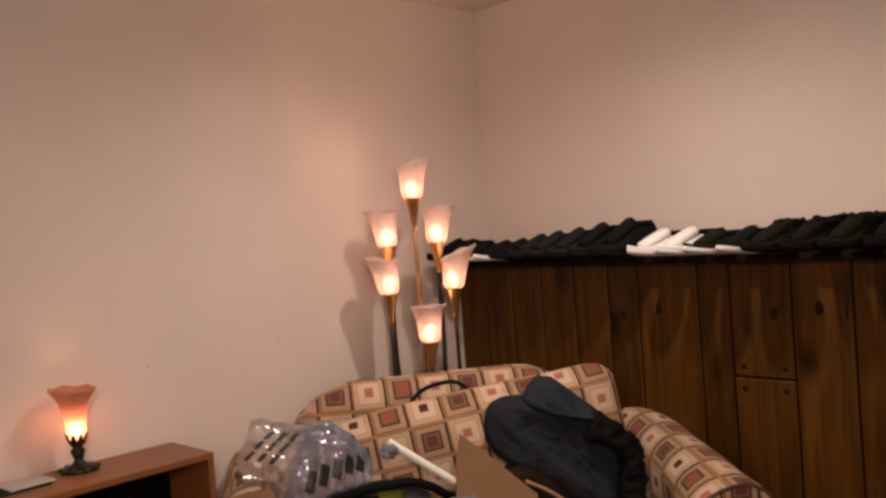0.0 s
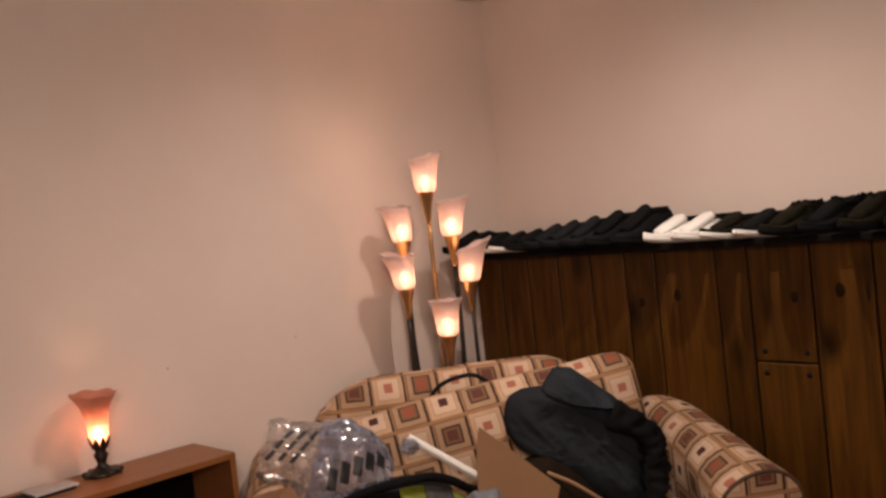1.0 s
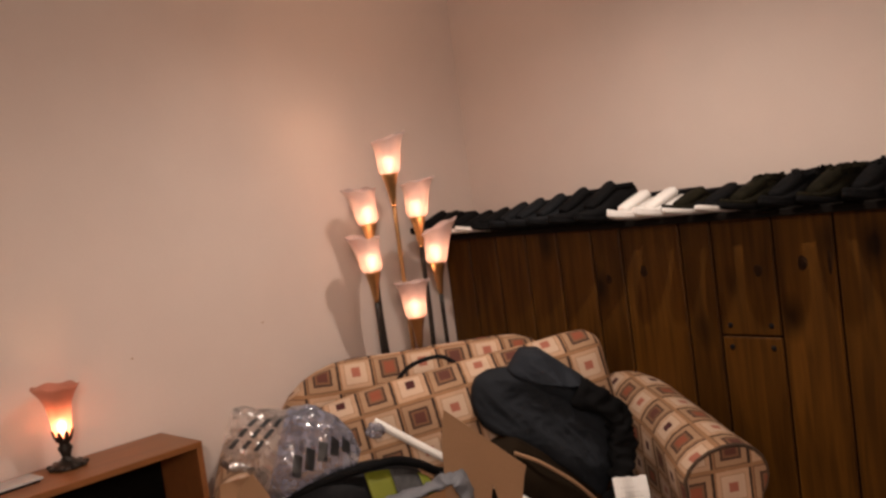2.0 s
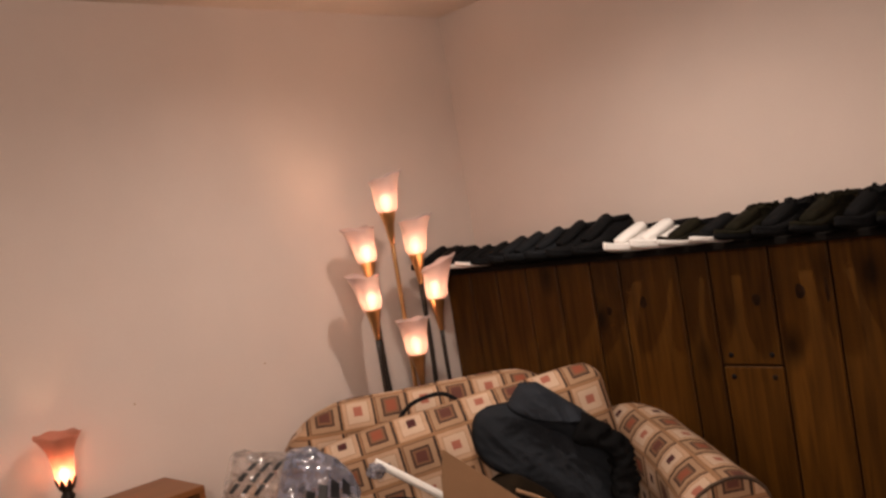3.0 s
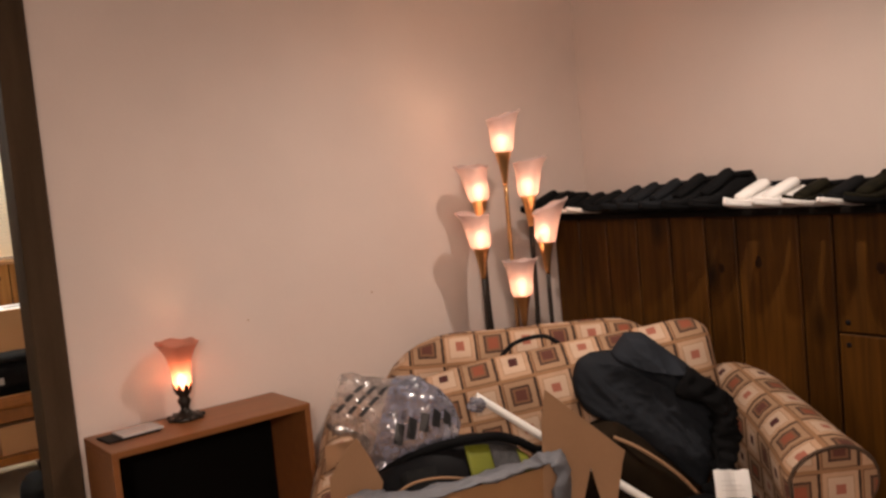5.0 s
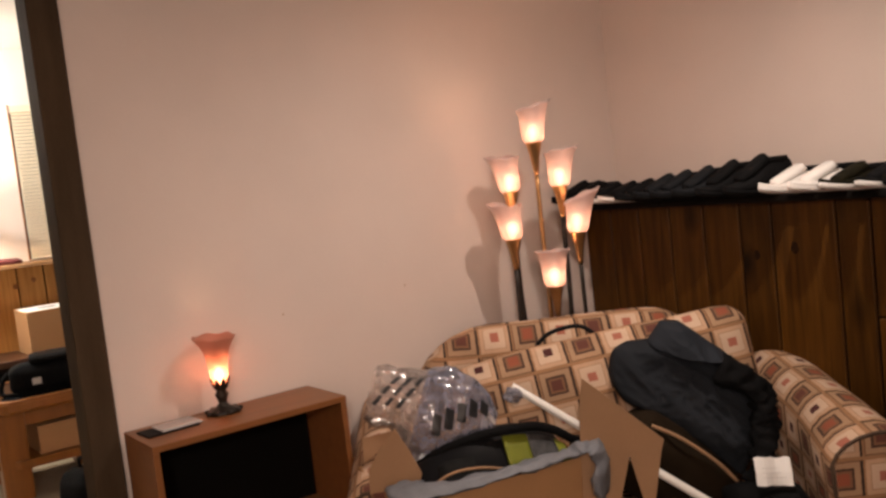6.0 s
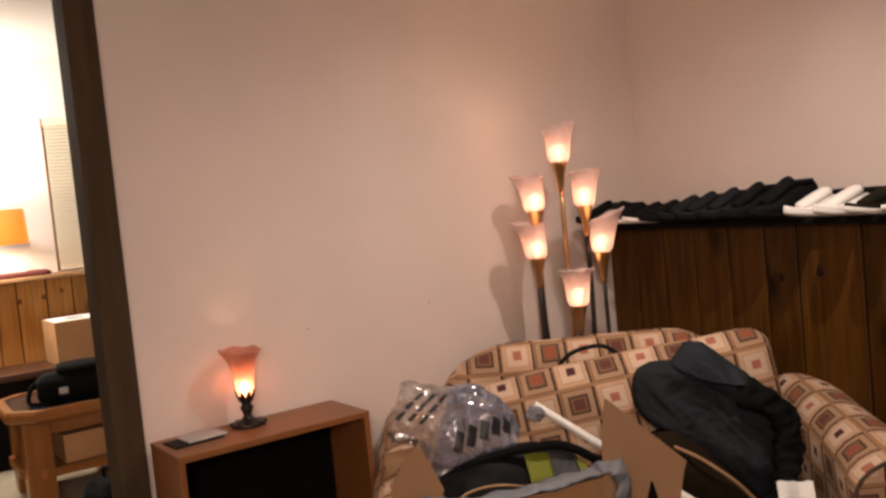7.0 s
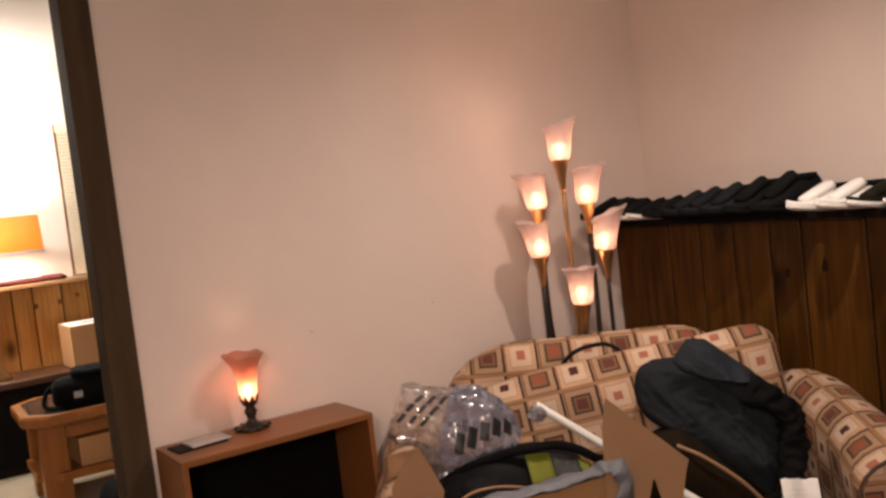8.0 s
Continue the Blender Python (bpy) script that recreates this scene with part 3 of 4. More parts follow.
def loveseat():
    sofa = thing("loveseat", "worn loveseat in cream and rust woven squares, cushion pulled out", "loveseat", SEAT)
    back = soft_box((1.08, 0.20, 0.64), 0.085, 14, 0.012, 0.006, 3)
    for v in back.verts:
        over = max(0.0, v.co.x - 0.34, -v.co.x - 0.26) / 0.20
        v.co.z -= (0.10 if v.co.x > 0 else 0.075) * over ** 2 * max(0.0, v.co.z / 0.33)
    bmesh.ops.transform(back, matrix=Matrix.Translation((-0.005, 0.10, 0.555)), verts=back.verts)
    lay_uv_over(back, 0.045, (-0.4165, 0.795))
    part("backrest", back, FABRIC, sofa, "", True)
    arm(0.80, 1, sofa)
    arm(-0.645, -1, sofa)
    deck = block((-0.56, -0.66, 0.08), (0.71, 0.02, DECK - 0.06), 0.02)
    lay_uv(deck)
    part("seat_deck", deck, FABRIC, sofa)
    for x in (-0.62, 0.76):
        for y in (-0.62, 0.12):
            leg = turned([(0.02, 0), (0.026, 0.05), (0.028, 0.085)], 12)
            bmesh.ops.transform(leg, matrix=Matrix.Translation((x, y, 0)), verts=leg.verts)
            part("leg", leg, CASING, sofa, "", True)


loveseat()


def loose_cushion():
    cu = thing("seat_cushion", "loose cream and rust squared cushion leaning on the backrest", "cushion", LAID @ pose(0.098, -0.19, 0.605, -14, -9, 0))
    c = soft_box((1.095, 0.15, 0.50), 0.07, 16, 0.03, 0.010, 5, 5)
    lay_uv_over(c, -0.045, (-0.194, 0.077))
    cover = part("cover", c, FABRIC, cu, "", True)
    for y in (0.062,):
        loop = [Vector((0.532 * math.copysign(abs(math.cos(a)) ** 0.35, math.cos(a)), y, 0.238 * math.copysign(abs(math.sin(a)) ** 0.35, math.sin(a)))) for a in [2 * math.pi * k / 48 for k in range(49)]]
        part("piping", pipe(loop, 0.0035, 6), CORD, cover, "tan corded edge", True)


loose_cushion()


def sheet_heap(rows, depth, thick, folds, seed, n=72, grain=-42, steps=12, across_rate=18):
    """Cloth thrown down: from left and right outlines row by row, with sharp folds that run along the grain."""
    left, right = bend([(a[0], 0, a[1]) for a, b in rows], steps), bend([(b[0], 0, b[1]) for a, b in rows], steps)
    k = len(left)
    ca, sa = math.cos(radians(grain)), math.sin(radians(grain))
    rings = []
    for i, (a, b) in enumerate(zip(left, right)):
        t = i / (k - 1)
        base = depth[0] + (depth[1] - depth[0]) * t
        front, rear = [], []
        for j in range(n):
            s = j / (n - 1)
            p = a.lerp(b, s)
            belly = math.sin(math.pi * s) ** 0.40 * min(1.0, 0.45 + 5 * t) * min(1.0, 0.35 + 4 * (1 - t))
            along, across = p.x * ca + p.z * sa, p.z * ca - p.x * sa
            w = Vector((along * 3.5, across * across_rate, seed))
            w += 0.30 * noise.noise_vector(Vector((p.x * 8, p.z * 8, seed)))
            crease = (1 - 3.0 * abs(noise.noise(w))) + 0.45 * (1 - 3.0 * abs(noise.noise(w * 2.1 + Vector((4, 2, 0)))))
            fine = 1 - 3.0 * abs(noise.noise(Vector((p.x * 38, p.z * 38, seed + 5))))
            lift = belly * (thick + folds * crease + 0.0024 * fine)
            front.append(Vector((p.x + 0.25 * folds * crease * belly, -(base + lift), p.z + folds * 0.4 * crease * belly)))
            rear.append(Vector((p.x, -(base - 0.012 * belly), p.z)))
        rings.append(front + rear[::-1][1:-1])
    return loft(rings)


def jacket():
    j = thing("jacket", "crumpled charcoal hooded jacket thrown over the cushion and arm", "jacket", LAID)
    body = [((0.175, 0.866), (0.40, 0.872)), ((0.130, 0.848), (0.488, 0.812)), ((0.110, 0.810), (0.530, 0.758)), ((0.106, 0.768), (0.572, 0.722)), ((0.119, 0.722), (0.582, 0.668)), ((0.152, 0.684), (0.576, 0.612)), ((0.246, 0.636), (0.560, 0.560)), ((0.345, 0.552), (0.532, 0.498)), ((0.440, 0.466), (0.503, 0.430))]
    coat = part("body", sheet_heap(body, (0.265, 0.400), 0.074, 0.015, 4.7, across_rate=13), DENIM, j, "", True)
    hood = [((0.292, 0.926), (0.352, 0.920)), ((0.262, 0.898), (0.408, 0.876)), ((0.236, 0.866), (0.448, 0.842)), ((0.252, 0.846), (0.490, 0.806)), ((0.306, 0.826), (0.508, 0.768))]
    part("hood", sheet_heap(hood, (0.265, 0.335), 0.098, 0.013, 9.0, grain=-38, across_rate=9), SLATE, coat, "slate blue lining of the hood", True)
    sleeve = bend([(0.435, -0.385, 0.785), (0.505, -0.42, 0.748), (0.546, -0.44, 0.688), (0.552, -0.46, 0.608), (0.530, -0.485, 0.525), (0.490, -0.505, 0.440)], 9)
    sl = pipe(sleeve, 0.048, 26, r_end=0.032)
    for v in sl.verts:
        w = v.co.copy()
        v.co += 0.016 * noise.noise_vector(w * 13) + 0.017 * (1 - 2.6 * abs(noise.noise(Vector((w.x * 14, w.y * 14, w.z * 34))))) * Vector((0.6, -0.8, 0))
    # black felt, not the coat's cotton: this side's shade is in the colour
    part("sleeve", sl, BLACK_FELT, coat, "", True)


SLATE = mat("slate_blue_cotton", (0.0235, 0.0275, 0.0350), 0.85, vary=0.12, scale=5, bump=0.4, fine=260, gloss=0.1)
jacket()


def dark_bag():
    b = thing("duffel_bag", "dark brown soft bag with tan piping on the seat", "bag", LAID @ pose(0.26, -0.395, 0.475, 0, 38, 6))
    body = soft_box((0.42, 0.20, 0.24), 0.07, 12, 0.02, 0.014, 8, 9)
    part("body", body, BAG_BROWN, b, "", True)
    part("piping", pipe(bend([(-0.17, -0.088, 0.092), (-0.08, -0.106, 0.108), (0.06, -0.108, 0.106), (0.18, -0.092, 0.085)], 5), 0.0065, 6), CARD_PALE, b, "tan piping", True)


BAG_BROWN = mat("dark_brown_cloth", (0.016, 0.010, 0.005), 0.85, vary=0.3, scale=10, bump=0.3, fine=240, gloss=0.1)
dark_bag()


def rail():
    r = thing("white_rail", "long white half-round plastic rail lying across the seat", "rail", LAID)
    a, b = Vector((-0.222, -0.40, 0.79)), Vector((0.40, -0.635, 0.395))
    way = (b - a).normalized()
    up = Vector((0, -1, 0)).cross(way)
    sec = [(-0.013, 0.0), (-0.012, 0.007), (-0.007, 0.012), (0, 0.0135), (0.007, 0.012), (0.012, 0.007), (0.013, 0.0)]
    part("rail_body", loft([[p + up * s + Vector((0, -1, 0)) * h for s, h in sec] for p in (a, a.lerp(b, 0.5), b)]), WHITE_PLASTIC, r)
    part("end_clip", block((-0.232, -0.425, 0.765), (-0.205, -0.395, 0.785), 0.003), WHITE_PLASTIC, r)


rail()


def cable():
    c = thing("black_cable", "black cable looped over the loveseat back", "cable", LAID)
    part("wire", pipe(bend([(-0.112, -0.05, 0.790), (-0.088, -0.04, 0.826), (-0.052, -0.03, 0.853), (0.0, -0.03, 0.870), (0.062, -0.03, 0.873), (0.108, -0.04, 0.846), (0.128, -0.07, 0.822)], 6), 0.008, 8), BLACK_NYLON, c, "", True)


cable()


def paper_tag():
    t = thing("paper_sheet", "creased white paper sheet with faint print beside the arm", "paper", LAID @ pose(0.522, -0.60, 0.512, -30, 3, -2))
    n = 8
    rings = []
    for i in range(n + 1):
        x = -0.053 + 0.106 * i / n
        y = -0.008 * math.sin(i * 0.9)
        rings.append([Vector((x, y, -0.036 - 0.004 * math.sin(i))), Vector((x, y - 0.004, 0.0)), Vector((x, y, 0.046 + 0.003 * math.sin(i * 2))), Vector((x, y + 0.0015, 0.046)), Vector((x, y - 0.0035, 0.0)), Vector((x, y + 0.0015, -0.036))])
    part("leaf", loft(rings), PAPER, t)
    for k in range(3):
        part("print_bar", block((-0.035, -0.0115, 0.012 - k * 0.014), (0.010 + 0.012 * k, -0.0105, 0.0132 - k * 0.014)), GREY_LABEL, t)
    lump = thing("black_scarf", "bunched black cloth under the paper sheet", "scarf", LAID @ pose(0.52, -0.555, DECK + 0.06))
    part("cloth", soft_box((0.24, 0.17, 0.16), 0.05, 8, 0.01, 0.03, 4, 14), BLACK_FELT, lump, "", True)
    wad = thing("black_gloves", "bunched black knit gloves on the seat edge", "gloves", LAID @ pose(0.24, -0.56, DECK + 0.035))
    part("knit", soft_box((0.24, 0.14, 0.10), 0.035, 10, 0.01, 0.035, 6, 24), BLACK_FELT, wad, "", True)


paper_tag()

# ---- open carton with a black and yellow-green pack ----
BOX = LAID @ pose(-0.566, -0.835, DECK + 0.004, 0, 0, 25)
BW, BD, BH = 0.605, 0.36, 0.298


def carton():
    c = thing("cardboard_box", "open brown cardboard box with raised torn flaps, stuffed full", "box", BOX)
    t = 0.005
    for lo, hi in (((0, 0, 0), (BW, BD, t)), ((0, 0, t), (BW, t, BH)), ((0, BD - t, t), (BW, BD, BH)), ((0, t, t), (t, BD - t, BH)), ((BW - t, t, t), (BW, BD - t, BH))):
        part("side_panel" if lo[2] else "bottom_panel", block(lo, hi, 0.001), CARDBOARD, c)

    def flap(name, outline, m, label):
        f = loft([[Vector((x, 0.0, z)) for x, z in outline], [Vector((x, 0.005, z)) for x, z in outline]])
        bmesh.ops.transform(f, matrix=m, verts=f.verts)
        part(name, f, CARD_PALE, c, label)

    over = BOX.inverted() @ LAID
    left = [(-0.672, 0.52), (-0.668, 0.672), (-0.625, 0.743), (-0.583, 0.788), (-0.549, 0.724), (-0.518, 0.651), (-0.55, 0.52)]
    flap("flap", left, over @ pose(0, -0.70, 0, 0, 0, 0), "upright end flap")
    right = [(-0.03, 0.855), (0.06, 0.775), (0.201, 0.647), (0.192, 0.615), (0.165, 0.45), (0.135, 0.45), (0.096, 0.605), (0.058, 0.45), (-0.05, 0.45), (-0.045, 0.76)]
    flap("torn_flap", right, over @ pose(0, -0.60, 0, 0, 0, 0), "tall torn flap bent outwards")
    flap("flap", [(0.02, 0.0), (BW - 0.02, 0.0), (BW - 0.05, 0.10), (0.05, 0.10)], pose(0, BD - 0.004, BH, -55, 0, 0), "rear flap")


carton()


def pack():
    p = thing("backpack", "black padded pack with yellow-green panels lying in the box", "backpack", BOX @ pose(0.300, 0.16, -0.004, 0, 0, -6))
    crown = lambda u: 0.24 + 0.155 * math.sqrt(max(0, 1 - (u * 0.98) ** 2)) + 0.012 * u
    along = lambda u: 0.045 + 0.26 * u
    rings = []
    for i in range(17):
        u = -1 + 2 * i / 16
        h = crown(u)
        w = 0.02 + 0.12 * math.sqrt(max(0, 1 - (u * 0.97) ** 2))
        x = along(u)
        rings.append([Vector((x, w * math.cos(a) + 0.02, 0.10 + (h - 0.10) * max(0, math.sin(a)) ** 0.7)) for a in [math.pi * k / 12 for k in range(13)]])
    body = loft(rings)
    for v in body.verts:
        v.co += 0.008 * noise.noise_vector(v.co * 14)
    part("body", body, BLACK_NYLON, p, "", True)
    arc = [(-0.228, 0.11, 0.20), (-0.208, 0.10, 0.246), (-0.166, 0.07, 0.296), (-0.130, 0.03, 0.336), (-0.068, 0.0, 0.371), (0.014, -0.03, 0.395), (0.097, -0.06, 0.407), (0.176, -0.06, 0.401), (0.247, -0.055, 0.371), (0.305, -0.04, 0.330), (0.335, -0.03, 0.316)]
    part("padded_rim", pipe(bend(arc, 6), 0.014, 10), BLACK_FELT, p, "thick black rim", True)

    def patch(u0, u1, z0, z1, material, label):
        rows = []
        for i in range(9):
            u = u0 + (u1 - u0) * i / 8
            top = crown(u) - 0.006
            pts = [Vector((along(u), -0.112 + 0.055 * s, z0 + (min(z1, top) - z0) * s)) for s in (0, 0.33, 0.66, 1)]
            rows.append(pts + [q + Vector((0, 0.006, -0.002)) for q in pts[::-1]])
        part("panel", loft(rows), material, p, label, True)

    patch(0.10, 0.395, 0.295, 0.400, NEON, "yellow-green nylon panel")
    patch(0.40, 0.74, 0.295, 0.395, GREY_MESH, "grey mesh panel")
    patch(0.745, 0.87, 0.295, 0.37, NEON, "yellow-green nylon panel")
    patch(-0.70, 0.09, 0.27, 0.35, MESH_DARK, "dark mesh pocket")
    part("cord", pipe(bend([(-0.190, -0.125, 0.295), (-0.165, -0.125, 0.322), (-0.115, -0.13, 0.343), (-0.042, -0.13, 0.342), (0.033, -0.125, 0.322), (0.075, -0.125, 0.308)], 6), 0.004, 6), CARD_PALE, p, "tan cord", True)


MESH_DARK = mat("charcoal_mesh", (0.008, 0.008, 0.008), 0.7, vary=0.5, scale=40, bump=0.3, gloss=0.12)
pack()


def liner():
    g = thing("plastic_sheet", "crumpled grey plastic sheet spilling over the rim of the box", "plastic sheet", BOX)
    line = bend([(0.03, 0.10, BH + 0.02), (0.05, 0.012, BH + 0.025), (0.20, 0.0, BH + 0.02), (0.40, 0.0, BH + 0.018), (0.53, -0.008, BH + 0.028), (0.582, -0.045, BH + 0.048), (0.598, -0.062, BH + 0.012), (0.592, -0.066, BH - 0.10)], 7)
    rings = []
    for i, p in enumerate(line):
        tw = 0.5 * math.sin(i * 0.6)
        r = 0.018 + 0.012 * abs(math.sin(i * 0.37)) + (0.014 if i > len(line) - 14 else 0) + 0.024 * max(0.0, 1 - i / 14)
        way = line[min(i + 1, len(line) - 1)] - line[max(i - 1, 0)]
        way.normalize()
        carry = way.to_track_quat("Z", "Y") if i == 0 else (carry @ Vector((0, 0, 1))).rotation_difference(way) @ carry
        ring = circle(p, r * 1.1, 24, carry.to_matrix(), 0.30)
        rings.append([q + 0.012 * noise.noise_vector(q * 20 + Vector((tw, 0, 0))) + 0.008 * (1 - 2.6 * abs(noise.noise(q * 42))) * (q - p).normalized() for q in ring])
    part("folds", loft(rings), GREY_FILM, g, "", True)


liner()


def plastic_bag():
    b = thing("plastic_bag", "crumpled clear plastic bag with black print on the loveseat arm", "plastic bag", LAID)
    a, e = Vector((-0.662, -0.46, 0.828)), Vector((-0.288, -0.50, 0.705))
    way = (e - a).normalized()
    side = Vector((0, -1, 0.15)).cross(way).normalized()
    fwd = way.cross(side).normalized()
    sizes = ((0.0, 0.078), (0.06, 0.088), (0.2, 0.094), (0.36, 0.108), (0.6, 0.134), (0.75, 0.120), (0.9, 0.085), (1.0, 0.034))

    def skin(t, ang, off=0.0):
        r = float(np.interp(t, [s[0] for s in sizes], [s[1] for s in sizes]))
        r *= 1 + 0.42 * max(0.0, -math.cos(ang)) * math.exp(-((t - 0.47) / 0.17) ** 2)
        base = a.lerp(e, float(t))
        d = side * math.cos(ang) + fwd * math.sin(ang) * 0.72
        q = base + d * r
        w = q + 0.02 * noise.noise_vector(q * 9)
        ridge = 1 - 2.6 * abs(noise.noise(Vector((w.x * 7 + w.z * 5, w.y * 8, w.z * 9 - w.x * 4)) + Vector((3, 1, 7))))
        sharp = 1 - 2.6 * abs(noise.noise(w * 16 + Vector((8, 2, 5))))
        f = 0.97 + 0.08 * noise.noise(q * 7) + 0.095 * ridge + 0.072 * sharp + 0.010 * (1 - 2.6 * abs(noise.noise(w * 47)))
        return base + d * (r * f + off)

    sheet = lambda t0, t1, n: loft([[skin(t, 2 * math.pi * k / 72) for k in range(72)] for t in np.linspace(t0, t1, n)], caps=False)
    film = part("film", sheet(0.40, 1.0, 56), FILM, b, "", True)
    part("open_end", sheet(0.0, 0.398, 36), FILM_THIN, b, "flat open end of the bag", True)
    # printed bars that stand for the lettering
    front = math.pi / 2

    def bar(t0, t1, a0, a1, lean=0.0):
        n = 5
        at = lambda i, j, off: skin(t0 + (t1 - t0) * i / n + lean * (j / n - 0.5), a0 + (a1 - a0) * j / n, off)
        outer = [[at(i, j, 0.0028) for j in range(n + 1)] for i in range(n + 1)]
        inner = [[at(i, j, 0.0014) for j in range(n + 1)] for i in range(n + 1)]
        part("print_bar", loft([o + q[::-1] for o, q in zip(outer, inner)]), INK, film)

    for k in range(5):
        mid = front + 0.20 - 0.19 * k
        bar(0.53 + 0.080 * k, 0.598 + 0.080 * k, mid - 0.21, mid + 0.21, 0.02)
    for row in range(3):
        for k in range(3):
            mid, half = front + 0.05 - 0.36 * k - 0.05 * row, (0.16, 0.13, 0.15)[(k + row) % 3]
            t = 0.07 + 0.085 * row + 0.13 * (front - mid)
            bar(t, t + 0.034, mid - half, mid + half, -0.26 * half)


plastic_bag()


def wrap_scrap():
    w = thing("wrap_scrap", "small crumpled scrap of clear plastic wrap by the rail", "plastic wrap", LAID @ pose(-0.222, -0.425, 0.768, 20, 15, 40))
    ball = soft_box((0.045, 0.032, 0.036), 0.012, 12)
    for v in ball.verts:
        q = v.co.copy()
        v.co = q * (0.85 + 0.5 * (1 - 2.4 * abs(noise.noise(q * 55 + Vector((2, 9, 4))))))
    part("film", ball, FILM, w, "", True)


wrap_scrap()


# ---- shoes along the ledge ----
def shoe(x, upper_mat, sole_mat, height, turn, label, fur=0.0, tongue_mat=None, seed=0):
    """A shoe, heel to the wall and toe over the edge: sole with toe spring, upper, black cap as the mouth's shade, and
    tongue.
    """
    sh = thing("shoe", label, "shoe", pose(x, 0.018, LEDGE_TOP + 0.001, -2.5, 0, turn), "shoes along the ledge")
    length = 0.285
    ss = [0.0, 0.03, 0.10, 0.22, 0.36, 0.50, 0.64, 0.78, 0.89, 0.96, 1.0]
    half = np.interp(ss, [0, 0.03, 0.10, 0.25, 0.42, 0.70, 0.88, 0.96, 1.0], [0.016, 0.026, 0.033, 0.035, 0.036, 0.044, 0.034, 0.021, 0.008])
    tall = np.interp(ss, [0, 0.06, 0.2, 0.42, 0.50, 0.64, 0.80, 0.92, 1.0], [0.9, 1.0, 0.97, 0.90, 0.80, 0.56, 0.37, 0.27, 0.16])
    side = lambda s: 0.006 * math.sin(3.0 * s)
    thin = lambda s: 1.0 - 0.5 * s
    spring = lambda s: 0.016 * max(0.0, (s - 0.6) / 0.4) ** 2
    rings = []
    for s, w in zip(ss, half):
        z, c, y, q = spring(s), side(s), -length * s, thin(s)
        rings.append([Vector((c + w * k, y, z + h * q)) for k, h in ((-0.9, 0.0), (0.9, 0.0), (1.04, 0.006), (1.04, 0.024), (0.95, 0.029), (-0.95, 0.029), (-1.04, 0.024), (-1.04, 0.006))])
    part("sole", loft(rings), sole_mat, sh, "", True)
    rings = []
    for s, w, h in zip(ss, half, tall):
        z, c, y = spring(s) + 0.026 * thin(s), side(s), -length * s
        top = max(0.012, height * h - 0.020)
        squeeze = 0.80 if s < 0.5 else 0.62
        ring = []
        for k in range(13):
            a = math.pi * k / 12
            q = Vector((c + w * math.copysign(abs(math.cos(a)) ** squeeze, math.cos(a)), y - (0.0 if s > 0.05 else 0.012 * math.sin(a)), z + top * math.sin(a) ** squeeze))
            ring.append(q + 0.004 * noise.noise_vector(q * 30 + Vector((seed, 0, 0))) * math.sin(a))
        rings.append(ring)
    up = part("upper", loft(rings), upper_mat, sh, "", True)
    # closed black cap that stands in for the shade in the opening
    mouth = [[Vector((side(0.25) + 0.027 * r * math.cos(a), -length * (0.26 + 0.19 * r * math.sin(a)), height * (0.985 - 0.02 * r * math.sin(a)) + dz)) for a in [2 * math.pi * k / 18 for k in range(18)]] for r, dz in ((0.3, 0.004), (0.9, 0.006), (1.0, -0.012))]
    part("lining", loft(mouth), BLACK_FELT, up, "black cap for the shade inside the shoe", True)
    t0, t1 = Vector((0, -length * 0.66, height * 0.66)), Vector((0, -length * 0.40, height * 1.07))
    across = Vector((1, 0, 0))
    out = (t1 - t0).cross(across).normalized() * -1
    tongue = [[t0.lerp(t1, f) + across * w * k + out * o for k, o in ((-1, -0.006), (-0.6, 0.010), (0.6, 0.010), (1, -0.006), (0.6, -0.016), (-0.6, -0.016))] for f, w in ((-0.5, 0.026), (0.0, 0.034), (0.4, 0.036), (0.8, 0.034), (0.95, 0.027), (1.0, 0.014))]
    part("tongue", loft(tongue), tongue_mat or upper_mat, up, "", True)
    if fur:
        ring = []
        for i in range(25):
            a = 2 * math.pi * i / 24
            c = Vector((0.030 * math.cos(a), -length * (0.24 + 0.20 * math.sin(a)), height + 0.004))
            ring.append(c)
        tuft = pipe(ring, fur, 10)
        for v in tuft.verts:
            v.co += 0.018 * noise.noise_vector(v.co * 60 + Vector((seed, 1, 2))) + 0.008 * noise.noise_vector(v.co * 150)
        part("fur_collar", tuft, upper_mat, up, "shaggy collar")
    return sh


